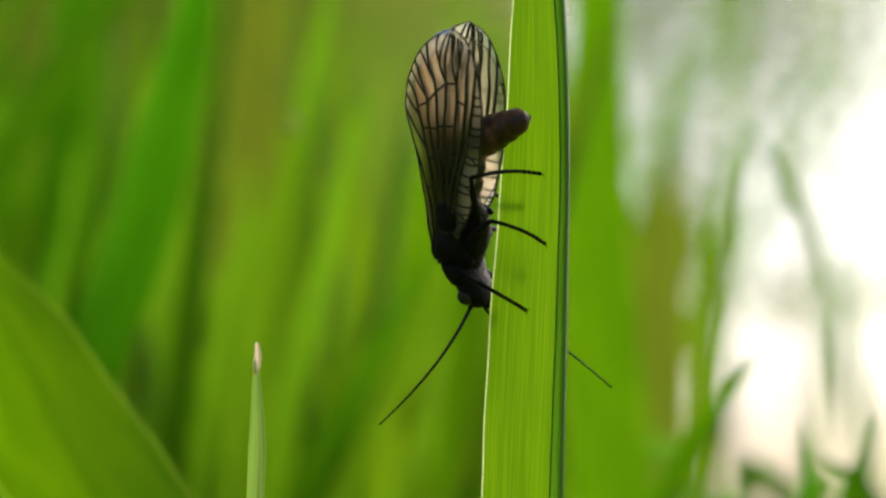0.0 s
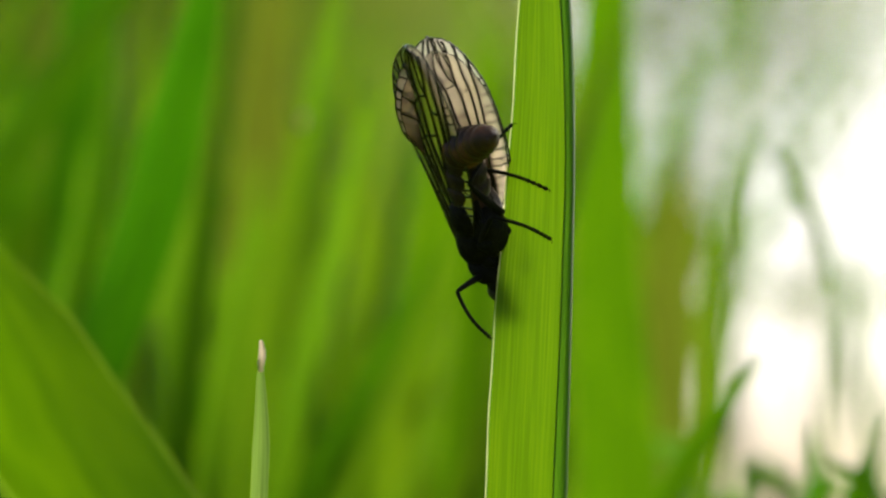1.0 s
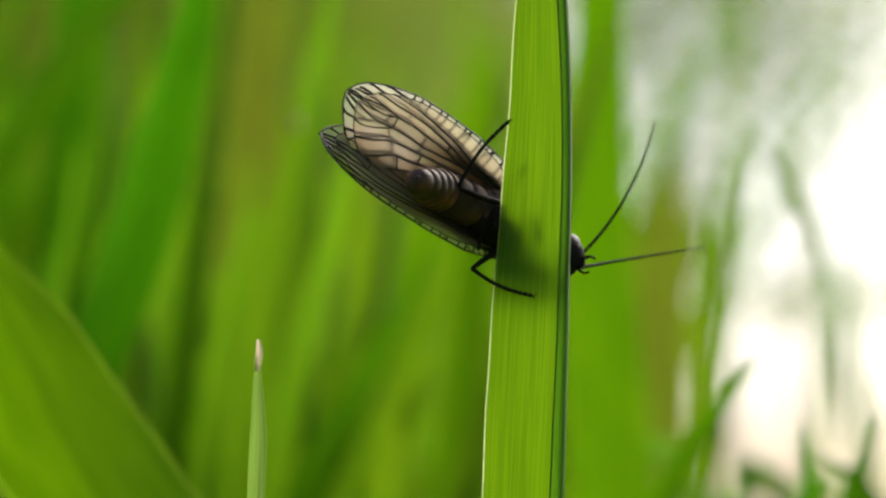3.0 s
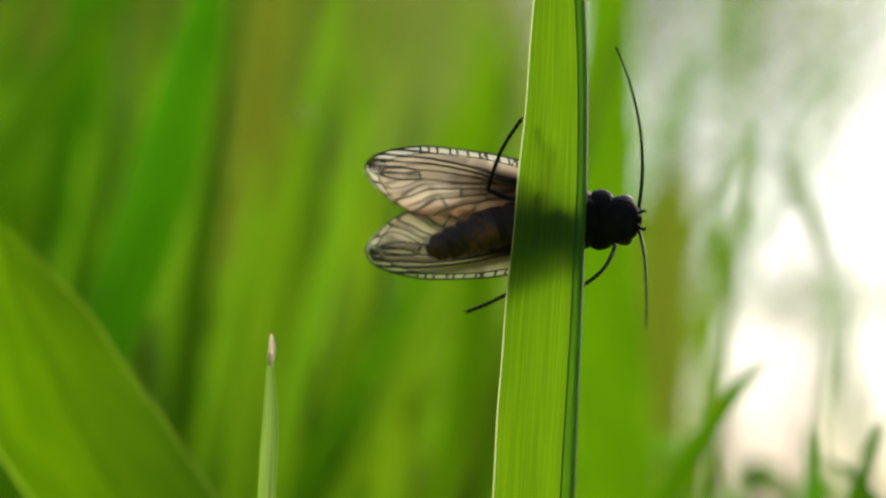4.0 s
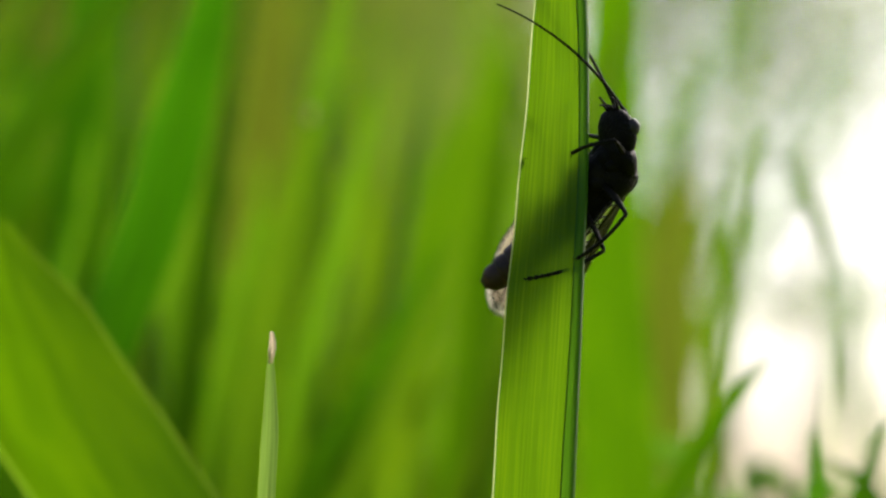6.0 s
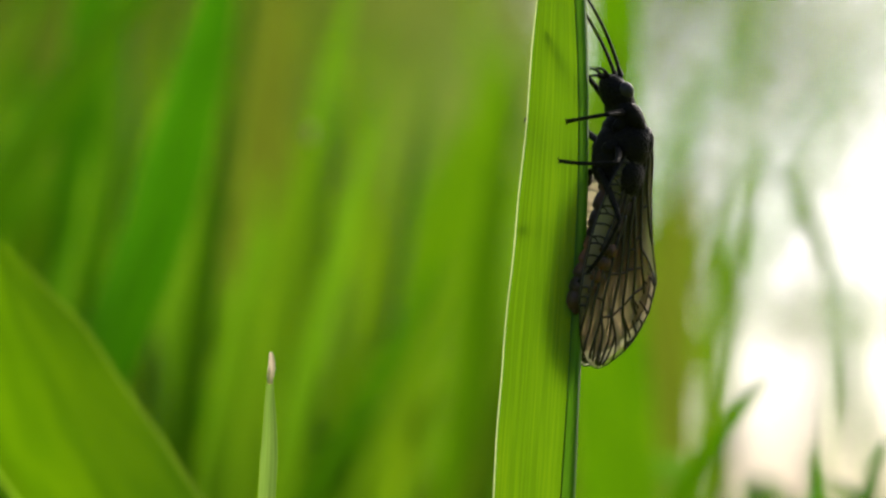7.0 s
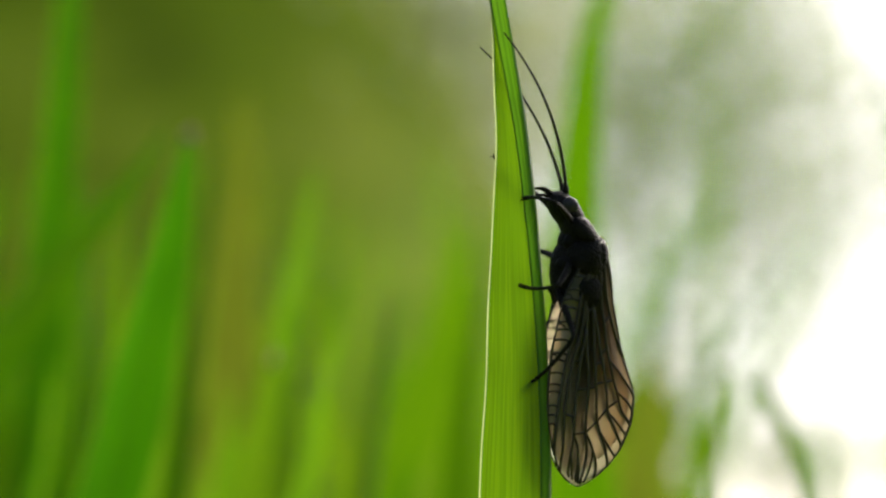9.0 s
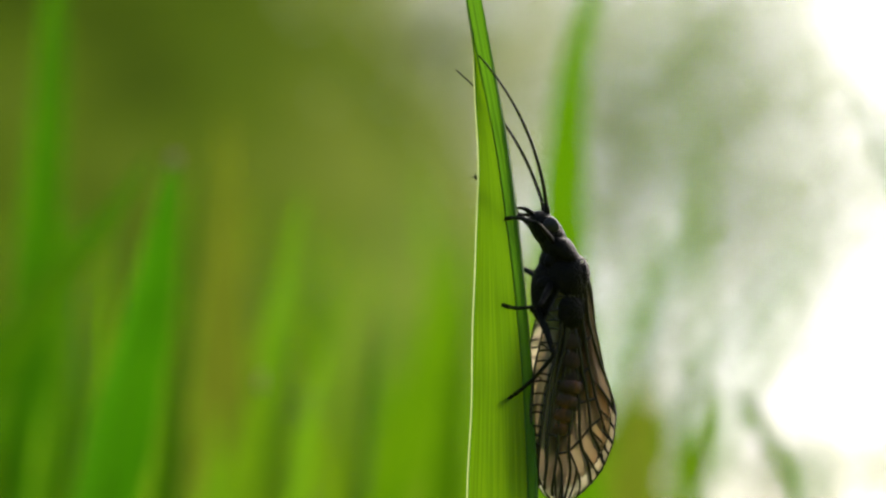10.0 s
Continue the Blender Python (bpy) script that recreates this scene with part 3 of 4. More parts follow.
build_herb((0.0458, 0.151, 0.390), 9, 7.5, M_HERB, 3)
build_herb((0.0406, 0.1507, 0.3912), 10, 8.0, M_HERB, 11)
build_herb((0.0417, 0.1308, 0.3894), 10, 7.0, M_HERB, 12)
build_herb((0.0524, 0.1709, 0.3913), 10, 8.0, M_HERB, 13)
build_herb((0.03, 0.1106, 0.3889), 10, 7.0, M_HERB, 14)
build_herb((0.0325, 0.1909, 0.3929), 10, 8.0, M_HERB, 15)
build_herb((0.0455, 0.100, 0.388), 7, 5.0, M_GRASS_DARK, 4)
build_herb((0.0485, 0.090, 0.3925), 7, 4.5, M_GRASS_DARK, 5)


def build_small_blade():
    """The young blade with a dried brown tip."""
    root = tagged(new("young_grass_blade"), "slender young green grass blade with a dried brown tip", "grass")
    tip, low = Vector((-0.01232, -0.0003, 0.39372)), Vector((-0.01242, 0.0012, 0.38310))
    neck = tip.lerp(low, 0.17)
    grass_blade("leaf", 1.05, 5, [tuple(low), tuple(tip.lerp(low, 0.55) + Vector((0.0001, 0, 0))), tuple(tip.lerp(low, 0.2)), tuple(tip.lerp(low, 0.09))], M_YOUNG, fold=0.35, taper=6.0, rows=300, across=11, parent=root, edges=True)
    bm = bmesh.new()
    line = spline([tip.lerp(low, 0.2), neck, tip.lerp(neck, 0.45) + Vector((0.00008, 0, 0)), tip], 24)
    wide = [0.00008 + 0.00017 * math.sin(math.pi * (0.12 + 0.83 * k / 23)) + 0.000015 * math.sin(k * 1.3) for k in range(24)]
    strip(bm, line, [[p + Vector((e * w, (0.6 * e * e - 0.35) * w - 0.00006, 0)) for e in (-1, -0.5, 0, 0.5, 1)] for p, w in zip(line, wide)])
    rename_uv(part("dry_tip", bm, M_DRY, root, "shrivelled pale brown tip"))


build_small_blade()


def build_meadow():
    """Tufts of grass behind the subject, thinner towards the open side."""
    rng = random.Random(11)
    count = 0
    while count < 96:
        y = (0.13 if count < 50 else 0.4) + 1.4 * rng.random() ** 1.6
        d = 0.152 + y
        x0 = rng.uniform(-d * 0.32, d * 0.32)
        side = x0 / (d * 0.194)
        if side > 0.2 and rng.random() < 0.86:
            continue
        tuft = tagged(new("grass_tuft"), "tuft of tall green meadow grass leaves" if side < 0.3 else "sparse tuft of low green meadow grass", "grass", group="meadow grass tufts")
        for _ in range(rng.randint(4, 7)):
            x = x0 + rng.uniform(-0.035, 0.035) * (0.5 + d)
            height = 0.39 + d * (rng.uniform(0.05, 0.25) if side < 0.15 else rng.uniform(-0.1, 0.04))
            lean = rng.uniform(-0.04, 0.08) * (0.4 + d)
            base = Vector((x0 + (x - x0) * 0.5 - lean, y + rng.uniform(-0.02, 0.02), 0.16))
            tip = Vector((x + lean, y + rng.uniform(-0.03, 0.03), height))
            mid = base.lerp(tip, 0.55) + Vector((lean * rng.uniform(-0.35, 0.1), 0, 0))
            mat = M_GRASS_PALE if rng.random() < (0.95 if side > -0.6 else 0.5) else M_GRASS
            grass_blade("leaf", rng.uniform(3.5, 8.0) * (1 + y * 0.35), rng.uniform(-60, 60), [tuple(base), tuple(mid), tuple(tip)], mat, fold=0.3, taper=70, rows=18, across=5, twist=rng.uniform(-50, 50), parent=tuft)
        count += 1


build_meadow()


def build_low_grass():
    """Short grass over the level meadow and the foot of the bank, thinner with distance."""
    rng = random.Random(23)
    verts, faces = [], []
    for _ in range(9000):
        r = 0.05 + 3.2 * rng.random() ** 0.8
        a = rng.uniform(0, 2 * math.pi)
        x, y = r * math.cos(a), r * math.sin(a)
        if y > 1.6:
            continue
        z = ground_height(x, y)
        tall = rng.uniform(0.06, 0.2) * (0.8 + 0.1 * r)
        turn = rng.uniform(0, math.pi)
        w = rng.uniform(0.0015, 0.0035) * (1 + 0.5 * r)
        sx, sy = math.cos(turn) * w, math.sin(turn) * w
        lx, ly = rng.gauss(0, 0.3) * tall, rng.gauss(0, 0.3) * tall
        k = len(verts)
        verts += [(x - sx, y - sy, z - 0.01), (x + sx, y + sy, z - 0.01), (x - sx * 0.8 + lx * 0.35, y - sy * 0.8 + ly * 0.35, z + tall * 0.6), (x + sx * 0.8 + lx * 0.35, y + sy * 0.8 + ly * 0.35, z + tall * 0.6), (x + lx, y + ly, z + tall)]
        faces += [(k, k + 1, k + 3, k + 2), (k + 2, k + 3, k + 4)]
    me = bpy.data.meshes.new("meadow_grass")
    me.from_pydata(verts, [], faces)
    me.materials.append(M_GRASS)
    me.uv_layers.new(name="uv")
    tagged(new("meadow_grass", me), "short green grass covering the meadow ground", "grass", kind="stuff")


build_low_grass()


def leaf_cloud(bm, rng, centre, size, count, leaf):
    """Leaves thick in the middle of a clump and thinning outwards."""
    lay = bm.loops.layers.uv.verify()
    for _ in range(count):
        p = Vector(centre) + Vector((rng.gauss(0, 0.55) * size[0], rng.gauss(0, 0.55) * size[1], rng.gauss(0, 0.55) * size[2]))
        m = Matrix.Translation(p) @ Euler((rng.uniform(0, 6.3), rng.uniform(0, 6.3), rng.uniform(0, 6.3))).to_matrix().to_4x4()
        s = leaf * rng.uniform(0.6, 1.3)
        vs = [bm.verts.new(m @ Vector(q)) for q in ((-s, 0, 0), (-0.2 * s, -0.42 * s, 0.1 * s), (s, 0, 0), (-0.2 * s, 0.42 * s, 0.1 * s))]
        for tri in ((0, 1, 2), (0, 2, 3)):
            f = bm.faces.new([vs[k] for k in tri])
            for lp, k in zip(f.loops, tri):
                lp[lay].uv = (0.5, 0) if k in (0, 2) else (0.1, 0)


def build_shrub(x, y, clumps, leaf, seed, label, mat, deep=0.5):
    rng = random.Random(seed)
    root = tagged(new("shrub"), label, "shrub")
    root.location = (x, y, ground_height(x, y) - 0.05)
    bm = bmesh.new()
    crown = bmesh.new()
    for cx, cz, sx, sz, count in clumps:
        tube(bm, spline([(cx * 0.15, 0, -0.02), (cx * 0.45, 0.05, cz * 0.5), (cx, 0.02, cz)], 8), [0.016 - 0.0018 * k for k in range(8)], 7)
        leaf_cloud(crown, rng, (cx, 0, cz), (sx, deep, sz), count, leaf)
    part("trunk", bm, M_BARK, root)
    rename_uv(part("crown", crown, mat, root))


# pale leaf cloud added on the bank's shoulder in place of distant grey-green haze
build_shrub(0.02, 3.9, [(-0.1, 0.05, 0.22, 0.3, 700), (0.08, -0.2, 0.24, 0.26, 800), (0.2, 0.2, 0.2, 0.26, 500), (-0.12, -0.5, 0.24, 0.2, 420)], 0.022, 3, "pale grey-green leaf cloud standing in for haze over the grassy bank", M_HAZE_LEAF)
# thin bush against the sky
build_shrub(0.85, 5.5, [(-0.3, 2.0, 0.42, 0.34, 1800), (0.02, 2.05, 0.44, 0.34, 1600), (-0.4, 2.32, 0.42, 0.22, 1000), (0.02, 2.3, 0.36, 0.2, 650), (0.24, 1.85, 0.34, 0.26, 560), (-0.35, 1.6, 0.42, 0.3, 800), (0.08, 1.55, 0.42, 0.3, 600), (-0.42, 1.1, 0.26, 0.3, 800), (0.15, 1.12, 0.6, 0.07, 560), (-0.42, 0.7, 0.22, 0.3, 520), (0.5, 1.5, 0.5, 0.35, 160), (-0.74, 2.1, 0.24, 0.3, 1300), (-0.8, 1.7, 0.24, 0.3, 700)], 0.022, 5, "thin light bush against the sky", M_SHRUB)


# ---- the insect: local x forward, y left, z up its back, millimetres ----
# wing edges: distance from the root, front edge, rear edge
WING_EDGE = [(0, -0.25, 0.35), (2, -1.3, 1.1), (4.2, -2.2, 1.45), (7.5, -2.6, 2.45), (10.4, -2.6, 3.75), (12.5, -2.45, 3.7), (14.4, -1.93, 3.08), (15.4, -1.55, 2.45), (16.1, -1.19, 1.84), (16.6, -0.77, 1.25), (16.85, -0.4, 0.8), (16.97, -0.1, 0.52), (17.0, 0.1, 0.3)]


def wing_point(u, v, length, chord, camber, side):
    """u along the wing 0..1, v across it from front edge to rear edge 0..1."""
    u, v = min(1.0, max(0.0, u)), min(1.0, max(0.0, v))
    s = u * 17.0
    cols = list(zip(*WING_EDGE))

    def edge(c):
        near = (-0.4, -0.2, 0, 0.2, 0.4) if s < 16.0 else (0,)
        return sum(float(np.interp(s + o, cols[0], cols[c])) for o in near) / len(near)
    a, b = edge(1), edge(2)
    c = (a + (b - a) * v) * chord
    z = camber * (math.sin(math.pi * min(1, v * 0.9 + 0.05)) * (0.35 + 0.4 * u)) - 0.35 * u * u + 0.05 * math.sin(u * 9 + v * 5)
    return Vector((-s * length, side * -c, z)) * MM


# veins: points (u, v) from the root outwards
EDGE_VEINS = [
    [(0.0, 0.02), (0.3, 0.0), (0.6, 0.0), (0.85, 0.0), (0.97, 0.02), (1.0, 0.4)],
    [(0.0, 1.0), (0.2, 1.0), (0.45, 1.0), (0.7, 1.0), (0.9, 1.0), (0.985, 0.9), (1.0, 0.5)],
]
MAIN_VEINS = [
    [(0.0, 0.15), (0.1, 0.31), (0.28, 0.33), (0.4, 0.27), (0.5, 0.19), (0.6, 0.14), (0.75, 0.09), (0.88, 0.0)],
    [(0.0, 0.25), (0.1, 0.4), (0.28, 0.42), (0.4, 0.36), (0.5, 0.27), (0.6, 0.21), (0.72, 0.18), (0.85, 0.14), (0.94, 0.03)],
]
LONG_VEINS = [
    [(0.22, 0.42), (0.32, 0.46), (0.42, 0.43), (0.5, 0.36), (0.6, 0.31), (0.7, 0.29), (0.79, 0.29), (0.87, 0.25), (0.965, 0.16)],
    [(0.36, 0.45), (0.45, 0.46), (0.55, 0.45), (0.65, 0.43), (0.78, 0.44), (0.88, 0.5), (0.99, 0.52)],
    [(0.02, 0.4), (0.15, 0.54), (0.3, 0.58), (0.45, 0.57), (0.6, 0.53), (0.72, 0.56), (0.83, 0.74), (0.9, 0.93), (0.915, 1.0)],
    [(0.28, 0.58), (0.38, 0.64), (0.48, 0.66), (0.58, 0.65), (0.68, 0.68), (0.76, 0.82), (0.83, 1.0)],
    [(0.02, 0.55), (0.15, 0.68), (0.27, 0.75), (0.4, 0.76), (0.48, 0.77), (0.58, 0.77), (0.66, 0.83), (0.74, 1.0)],
    [(0.02, 0.7), (0.15, 0.82), (0.27, 0.89), (0.38, 0.94), (0.46, 1.0)],
]
FORK_VEINS = [
    [(0.79, 0.29), (0.86, 0.36), (0.92, 0.37), (0.985, 0.33)],
    [(0.89, 0.365), (0.94, 0.41), (0.99, 0.42)],
    [(0.87, 0.25), (0.93, 0.26), (0.975, 0.24)],
    [(0.78, 0.44), (0.85, 0.58), (0.92, 0.76), (0.965, 0.9)],
    [(0.85, 0.58), (0.91, 0.62), (0.985, 0.66)],
    [(0.78, 0.64), (0.85, 0.87), (0.875, 1.0)],
    [(0.7, 0.71), (0.755, 0.9), (0.785, 1.0)],
    [(0.48, 0.77), (0.53, 0.88), (0.62, 1.0)],
    [(0.61, 0.79), (0.65, 0.93), (0.68, 1.0)],
    [(0.02, 0.85), (0.12, 0.95), (0.2, 1.0)],
]
CROSS_VEINS = [
    [(0.79, 0.29), (0.78, 0.44)], [(0.78, 0.44), (0.73, 0.57)], [(0.73, 0.57), (0.675, 0.68)], [(0.675, 0.68), (0.64, 0.81)],
    [(0.61, 0.305), (0.6, 0.44)], [(0.6, 0.44), (0.59, 0.535)], [(0.58, 0.535), (0.57, 0.655)], [(0.57, 0.655), (0.56, 0.77)],
    [(0.5, 0.56), (0.49, 0.66)], [(0.46, 0.66), (0.43, 0.765)], [(0.3, 0.45), (0.27, 0.575)], [(0.18, 0.41), (0.17, 0.555)],
    [(0.25, 0.57), (0.22, 0.73)], [(0.33, 0.755), (0.3, 0.905)], [(0.71, 0.18), (0.72, 0.29)], [(0.5, 0.27), (0.49, 0.37)],
    [(0.17, 0.685), (0.15, 0.82)],
]


def build_wing(name, parent, length, chord, side, camber, skin):
    bm = bmesh.new()
    lay = bm.loops.layers.uv.verify()
    nu, nv = 64, 20
    us = [1 - (1 - i / (nu - 1)) ** 1.7 for i in range(nu)]
    grid = [[bm.verts.new(wing_point(u, k / (nv - 1), length, chord, camber, side)) for k in range(nv)] for u in us]
    for i in range(nu - 1):
        for k in range(nv - 1):
            f = bm.faces.new((grid[i][k], grid[i][k + 1], grid[i + 1][k + 1], grid[i + 1][k]))
            for lp, (ii, kk) in zip(f.loops, ((i, k), (i, k + 1), (i + 1, k + 1), (i + 1, k))):
                lp[lay].uv = (us[ii], kk / (nv - 1))
    wing = rename_uv(part(name, bm, skin, parent, "smoky brown translucent membrane wing with dark veins"))

    hind = name == "hindwing"
    slim = 0.62 if hind else 1.0

    def vein(line, r0, r1, count):
        b = bmesh.new()
        pts = [wing_point(p.x, p.y, length, chord, camber, side) for p in spline([(u, v, 0) for u, v in line], count)]
        tube(b, pts, [(r0 + (r1 - r0) * k / (count - 1)) * slim * MM for k in range(count)], 6)
        part("vein", b, M_VEIN, wing)

    for line in EDGE_VEINS:
        vein(line, 0.07, 0.05, 40)
    for line in MAIN_VEINS:
        vein(line, 0.2, 0.09, 40)
    for line in LONG_VEINS:
        vein(line, 0.135, 0.095, 34)
    for line in FORK_VEINS[:4] if hind else FORK_VEINS:
        vein(line, 0.09, 0.08, 14)
    for line in CROSS_VEINS[::3] if hind else CROSS_VEINS:
        vein(line, 0.085, 0.085, 5)
    edge = list(zip(*MAIN_VEINS[0]))
    for k in range(0 if hind else 17):
        u = 0.07 + 0.043 * k + 0.008 * math.sin(k * 2.3)
        v = float(np.interp(u, edge[0], edge[1]))
        vein([(u + 0.006, 0.0), (u, v * 0.55), (u + 0.008, v)], 0.078, 0.078, 6)
        if k in (4, 7, 10):
            vein([(u, v * 0.55), (u - 0.018, v * 0.25), (u - 0.02, 0.0)], 0.055, 0.055, 6)
    return wing


def segment_profile(x0, x1, r, count):
    """Rings of overlapping segments from x0 to x1 with the radii r(x)."""
    rows = []
    for i in range(count):
        a, b = x0 + (x1 - x0) * i / count, x0 + (x1 - x0) * (i + 1) / count
        for f, g in ((0.02, 0.9), (0.2, 0.985), (0.5, 1.03), (0.82, 1.045), (0.96, 0.98)):
            x = a + (b - a) * f
            rows.append((x, r(x) * g))
    return rows


def build_insect():
    root = tagged(new("alderfly"), "black alderfly with smoky veined wings clinging to a grass leaf", "insect")
    # thorax in two humps, with ridges and breast plates
    bm = bmesh.new()
    lathe_x(bm, [(-3.0, 0.9), (-2.7, 1.2), (-2.0, 1.36), (-1.3, 1.4), (-0.85, 1.3), (-0.65, 1.22), (-0.45, 1.36), (0.2, 1.5), (0.9, 1.52), (1.4, 1.4), (1.6, 1.28), (1.8, 1.22), (2.1, 0.8)], 32, 1.38, 1.08, lambda x: 0.3)
    egg(bm, (-0.35, 0, -0.95), (2.1, 1.25, 1.05), u=24, v=14)
    egg(bm, (1.5, 0, -0.75), (1.1, 1.0, 0.8), u=20, v=12)
    part("thorax", bm, M_BLACK, root, "stout black thorax")
    for s in (-1, 1):
        bm = bmesh.new()
        egg(bm, (0.75, s * 1.15, 1.15), (0.95, 0.62, 0.5), u=20, v=12)
        part("wing_root", bm, M_BLACK, root)
        for cx, cz, turn, big in ((1.75, -0.75, 30, 1.0), (0.1, -1.15, 15, 1.0), (-1.7, -1.1, 5, 0.72)):
            bm = bmesh.new()
            egg(bm, (cx, s * 0.85 * big, cz + 0.25), (0.62 * big, 0.55 * big, 0.95 * big), (0, turn, 0))
            part("hip", bm, M_BLACK, root)
    bm = bmesh.new()
    lathe_x(bm, [(1.5, 1.0), (1.7, 1.22), (2.1, 1.3), (2.6, 1.26), (3.0, 1.15), (3.2, 0.95)], 28, 1.6, 0.92, lambda x: 0.2 - 0.5 * (x - 1.5))
    part("pronotum", bm, M_BLACK, root, "short black collar behind the head")
    # head
    head = part("head", head_mesh(), M_BLACK, root, "flattened black head")
    for s in (-1, 1):
        bm = bmesh.new()
        egg(bm, (0.95, s * 1.3, 0.2), (0.6, 0.42, 0.56), u=22, v=14)
        part("eye", bm, M_EYE, head, "bulging dark compound eye")
        bm = bmesh.new()
        tube(bm, spline([Vector((2.2, s * 0.45, -0.3)) * MM, Vector((2.75, s * 0.62, -0.55)) * MM, Vector((3.05, s * 0.5, -0.95)) * MM], 8), [(0.13 - 0.008 * k) * MM for k in range(8)], 8)
        part("palp", bm, M_BLACK, head)
        bm = bmesh.new()
        tube(bm, spline([Vector((2.1, s * 0.25, -0.5)) * MM, Vector((2.5, s * 0.32, -0.85)) * MM, Vector((2.55, s * 0.25, -1.2)) * MM], 8), [(0.11 - 0.007 * k) * MM for k in range(8)], 8)
        part("palp", bm, M_BLACK, head)
    # abdomen in two stiff pieces that hinge
    bm = bmesh.new()
    lathe_x(bm, segment_profile(0.6, -4.5, lambda x: 1.42 - 0.02 * (x + 1) ** 2, 4), 24, 1.02, 0.95)
    fore_abd = part("abdomen", bm, M_ABDOMEN, root, "dark brown ringed abdomen")
    bm = bmesh.new()
    lathe_x(bm, segment_profile(0.35, -4.5, lambda x: 1.42 - 0.018 * (x - 1) ** 2 - 0.012 * max(0, -x - 2.6) ** 3, 5) + [(-4.75, 0.5), (-4.92, 0.25), (-4.97, 0.06)], 24, 1.0, 0.95)
    egg(bm, (-4.6, 0.3, -0.1), (0.4, 0.2, 0.25))
    egg(bm, (-4.6, -0.3, -0.1), (0.4, 0.2, 0.25))
    rear_abd = part("abdomen_tip", bm, M_ABDOMEN_TIP, root, "reddish brown ringed end of the abdomen")
    wings = {}
    for s, nm in ((1, "left"), (-1, "right")):
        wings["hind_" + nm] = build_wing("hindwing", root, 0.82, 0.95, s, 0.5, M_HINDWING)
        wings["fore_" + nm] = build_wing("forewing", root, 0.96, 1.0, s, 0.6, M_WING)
    antennae = {}
    for nm in ("left", "right"):
        bm = bmesh.new()
        n = 61
        pts = []
        for k in range(n):
            f = k / (n - 1)
            a = ANT_BEND * f
            pts.append(Vector((math.sin(a) / ANT_BEND, 0, (1 - math.cos(a)) / ANT_BEND)) * ANT_LENGTH * MM)
        tube(bm, pts, [((0.15 - 0.09 * k / (n - 1)) * (1.0 if k % 2 else 0.8) + (0.07 if k < 3 else 0)) * MM for k in range(n)], 8)
        antennae[nm] = part("antenna", bm, M_BLACK, head, "long black beaded antenna")
    legs = {}
    for key, (hip, l1, l2) in LEGS.items():
        bm = bmesh.new()
        tube(bm, [Vector((f * l1, 0, 0.12 * math.sin(f * math.pi))) * MM for f in np.linspace(0, 1, 12)], [(0.27 - 0.09 * abs(f - 0.35) * 2) * MM for f in np.linspace(0, 1, 12)], 10, 0.75)
        egg(bm, (0.05, 0, 0), (0.32, 0.24, 0.24))
        upper = part("leg", bm, M_BLACK, root, "jointed black leg")
        bm = bmesh.new()
        fs = np.linspace(0, 0.7, 10)
        tube(bm, [Vector((f * l2, 0, 0.34 * math.sin(f * math.pi))) * MM for f in fs], [(0.14 - 0.02 * f) * MM for f in fs], 8)
        for k in range(4):
            a = 0.69 + 0.075 * k
            tube(bm, [Vector(((a + 0.078 * f) * l2, 0, 0.34 * math.sin((a + 0.078 * f) * math.pi))) * MM for f in (0, 0.3, 0.7, 1.0)], [0.09 * MM, 0.12 * MM, 0.16 * MM, 0.1 * MM], 8)
        for s in (-1, 1):
            tube(bm, spline([Vector((l2 * 0.98, 0, 0)) * MM, Vector((l2 * 1.0 + 0.12, s * 0.14, 0)) * MM, Vector((l2 + 0.14, s * 0.22, -0.16)) * MM], 6), [(0.05 - 0.007 * k) * MM for k in range(6)], 6)
        lower = part("shin", bm, M_BLACK, upper, "thin spiny shin and clawed foot")
        legs[key] = (upper, lower)
    return root, head, fore_abd, rear_abd, wings, antennae, legs


def head_mesh():
    bm = bmesh.new()
    lathe_x(bm, [(-0.75, 0.7), (-0.5, 0.95), (0.0, 1.12), (0.6, 1.2), (1.1, 1.15), (1.5, 1.02), (1.85, 0.84), (2.08, 0.62), (2.2, 0.35)], 24, 1.34, 0.8, lambda x: 0.05 - 0.1 * max(0, x))
    egg(bm, (2.05, 0, -0.3), (0.45, 0.5, 0.24))
    for s in (-1, 1):
        egg(bm, (1.55, s * 0.42, 0.5), (0.22, 0.22, 0.2))
        egg(bm, (0.75, s * 0.35, 0.78), (0.16, 0.16, 0.1))
    return bm


ANT_LENGTH, ANT_BEND = 11.6, 0.65
# leg: hip (millimetres), thigh, shin with foot
LEGS = {
    "fore_left": ((2.6, 1.0, -0.65), 3.1, 3.8), "fore_right": ((2.6, -1.0, -0.65), 3.1, 3.8),
    "mid_left": ((0.15, 1.15, -0.85), 3.4, 4.5), "mid_right": ((0.15, -1.15, -0.85), 3.4, 4.5),
    "hind_left": ((-1.7, 0.8, -1.65), 3.8, 5.6), "hind_right": ((-1.7, -0.8, -1.65), 3.8, 5.6)}
INSECT = build_insect()

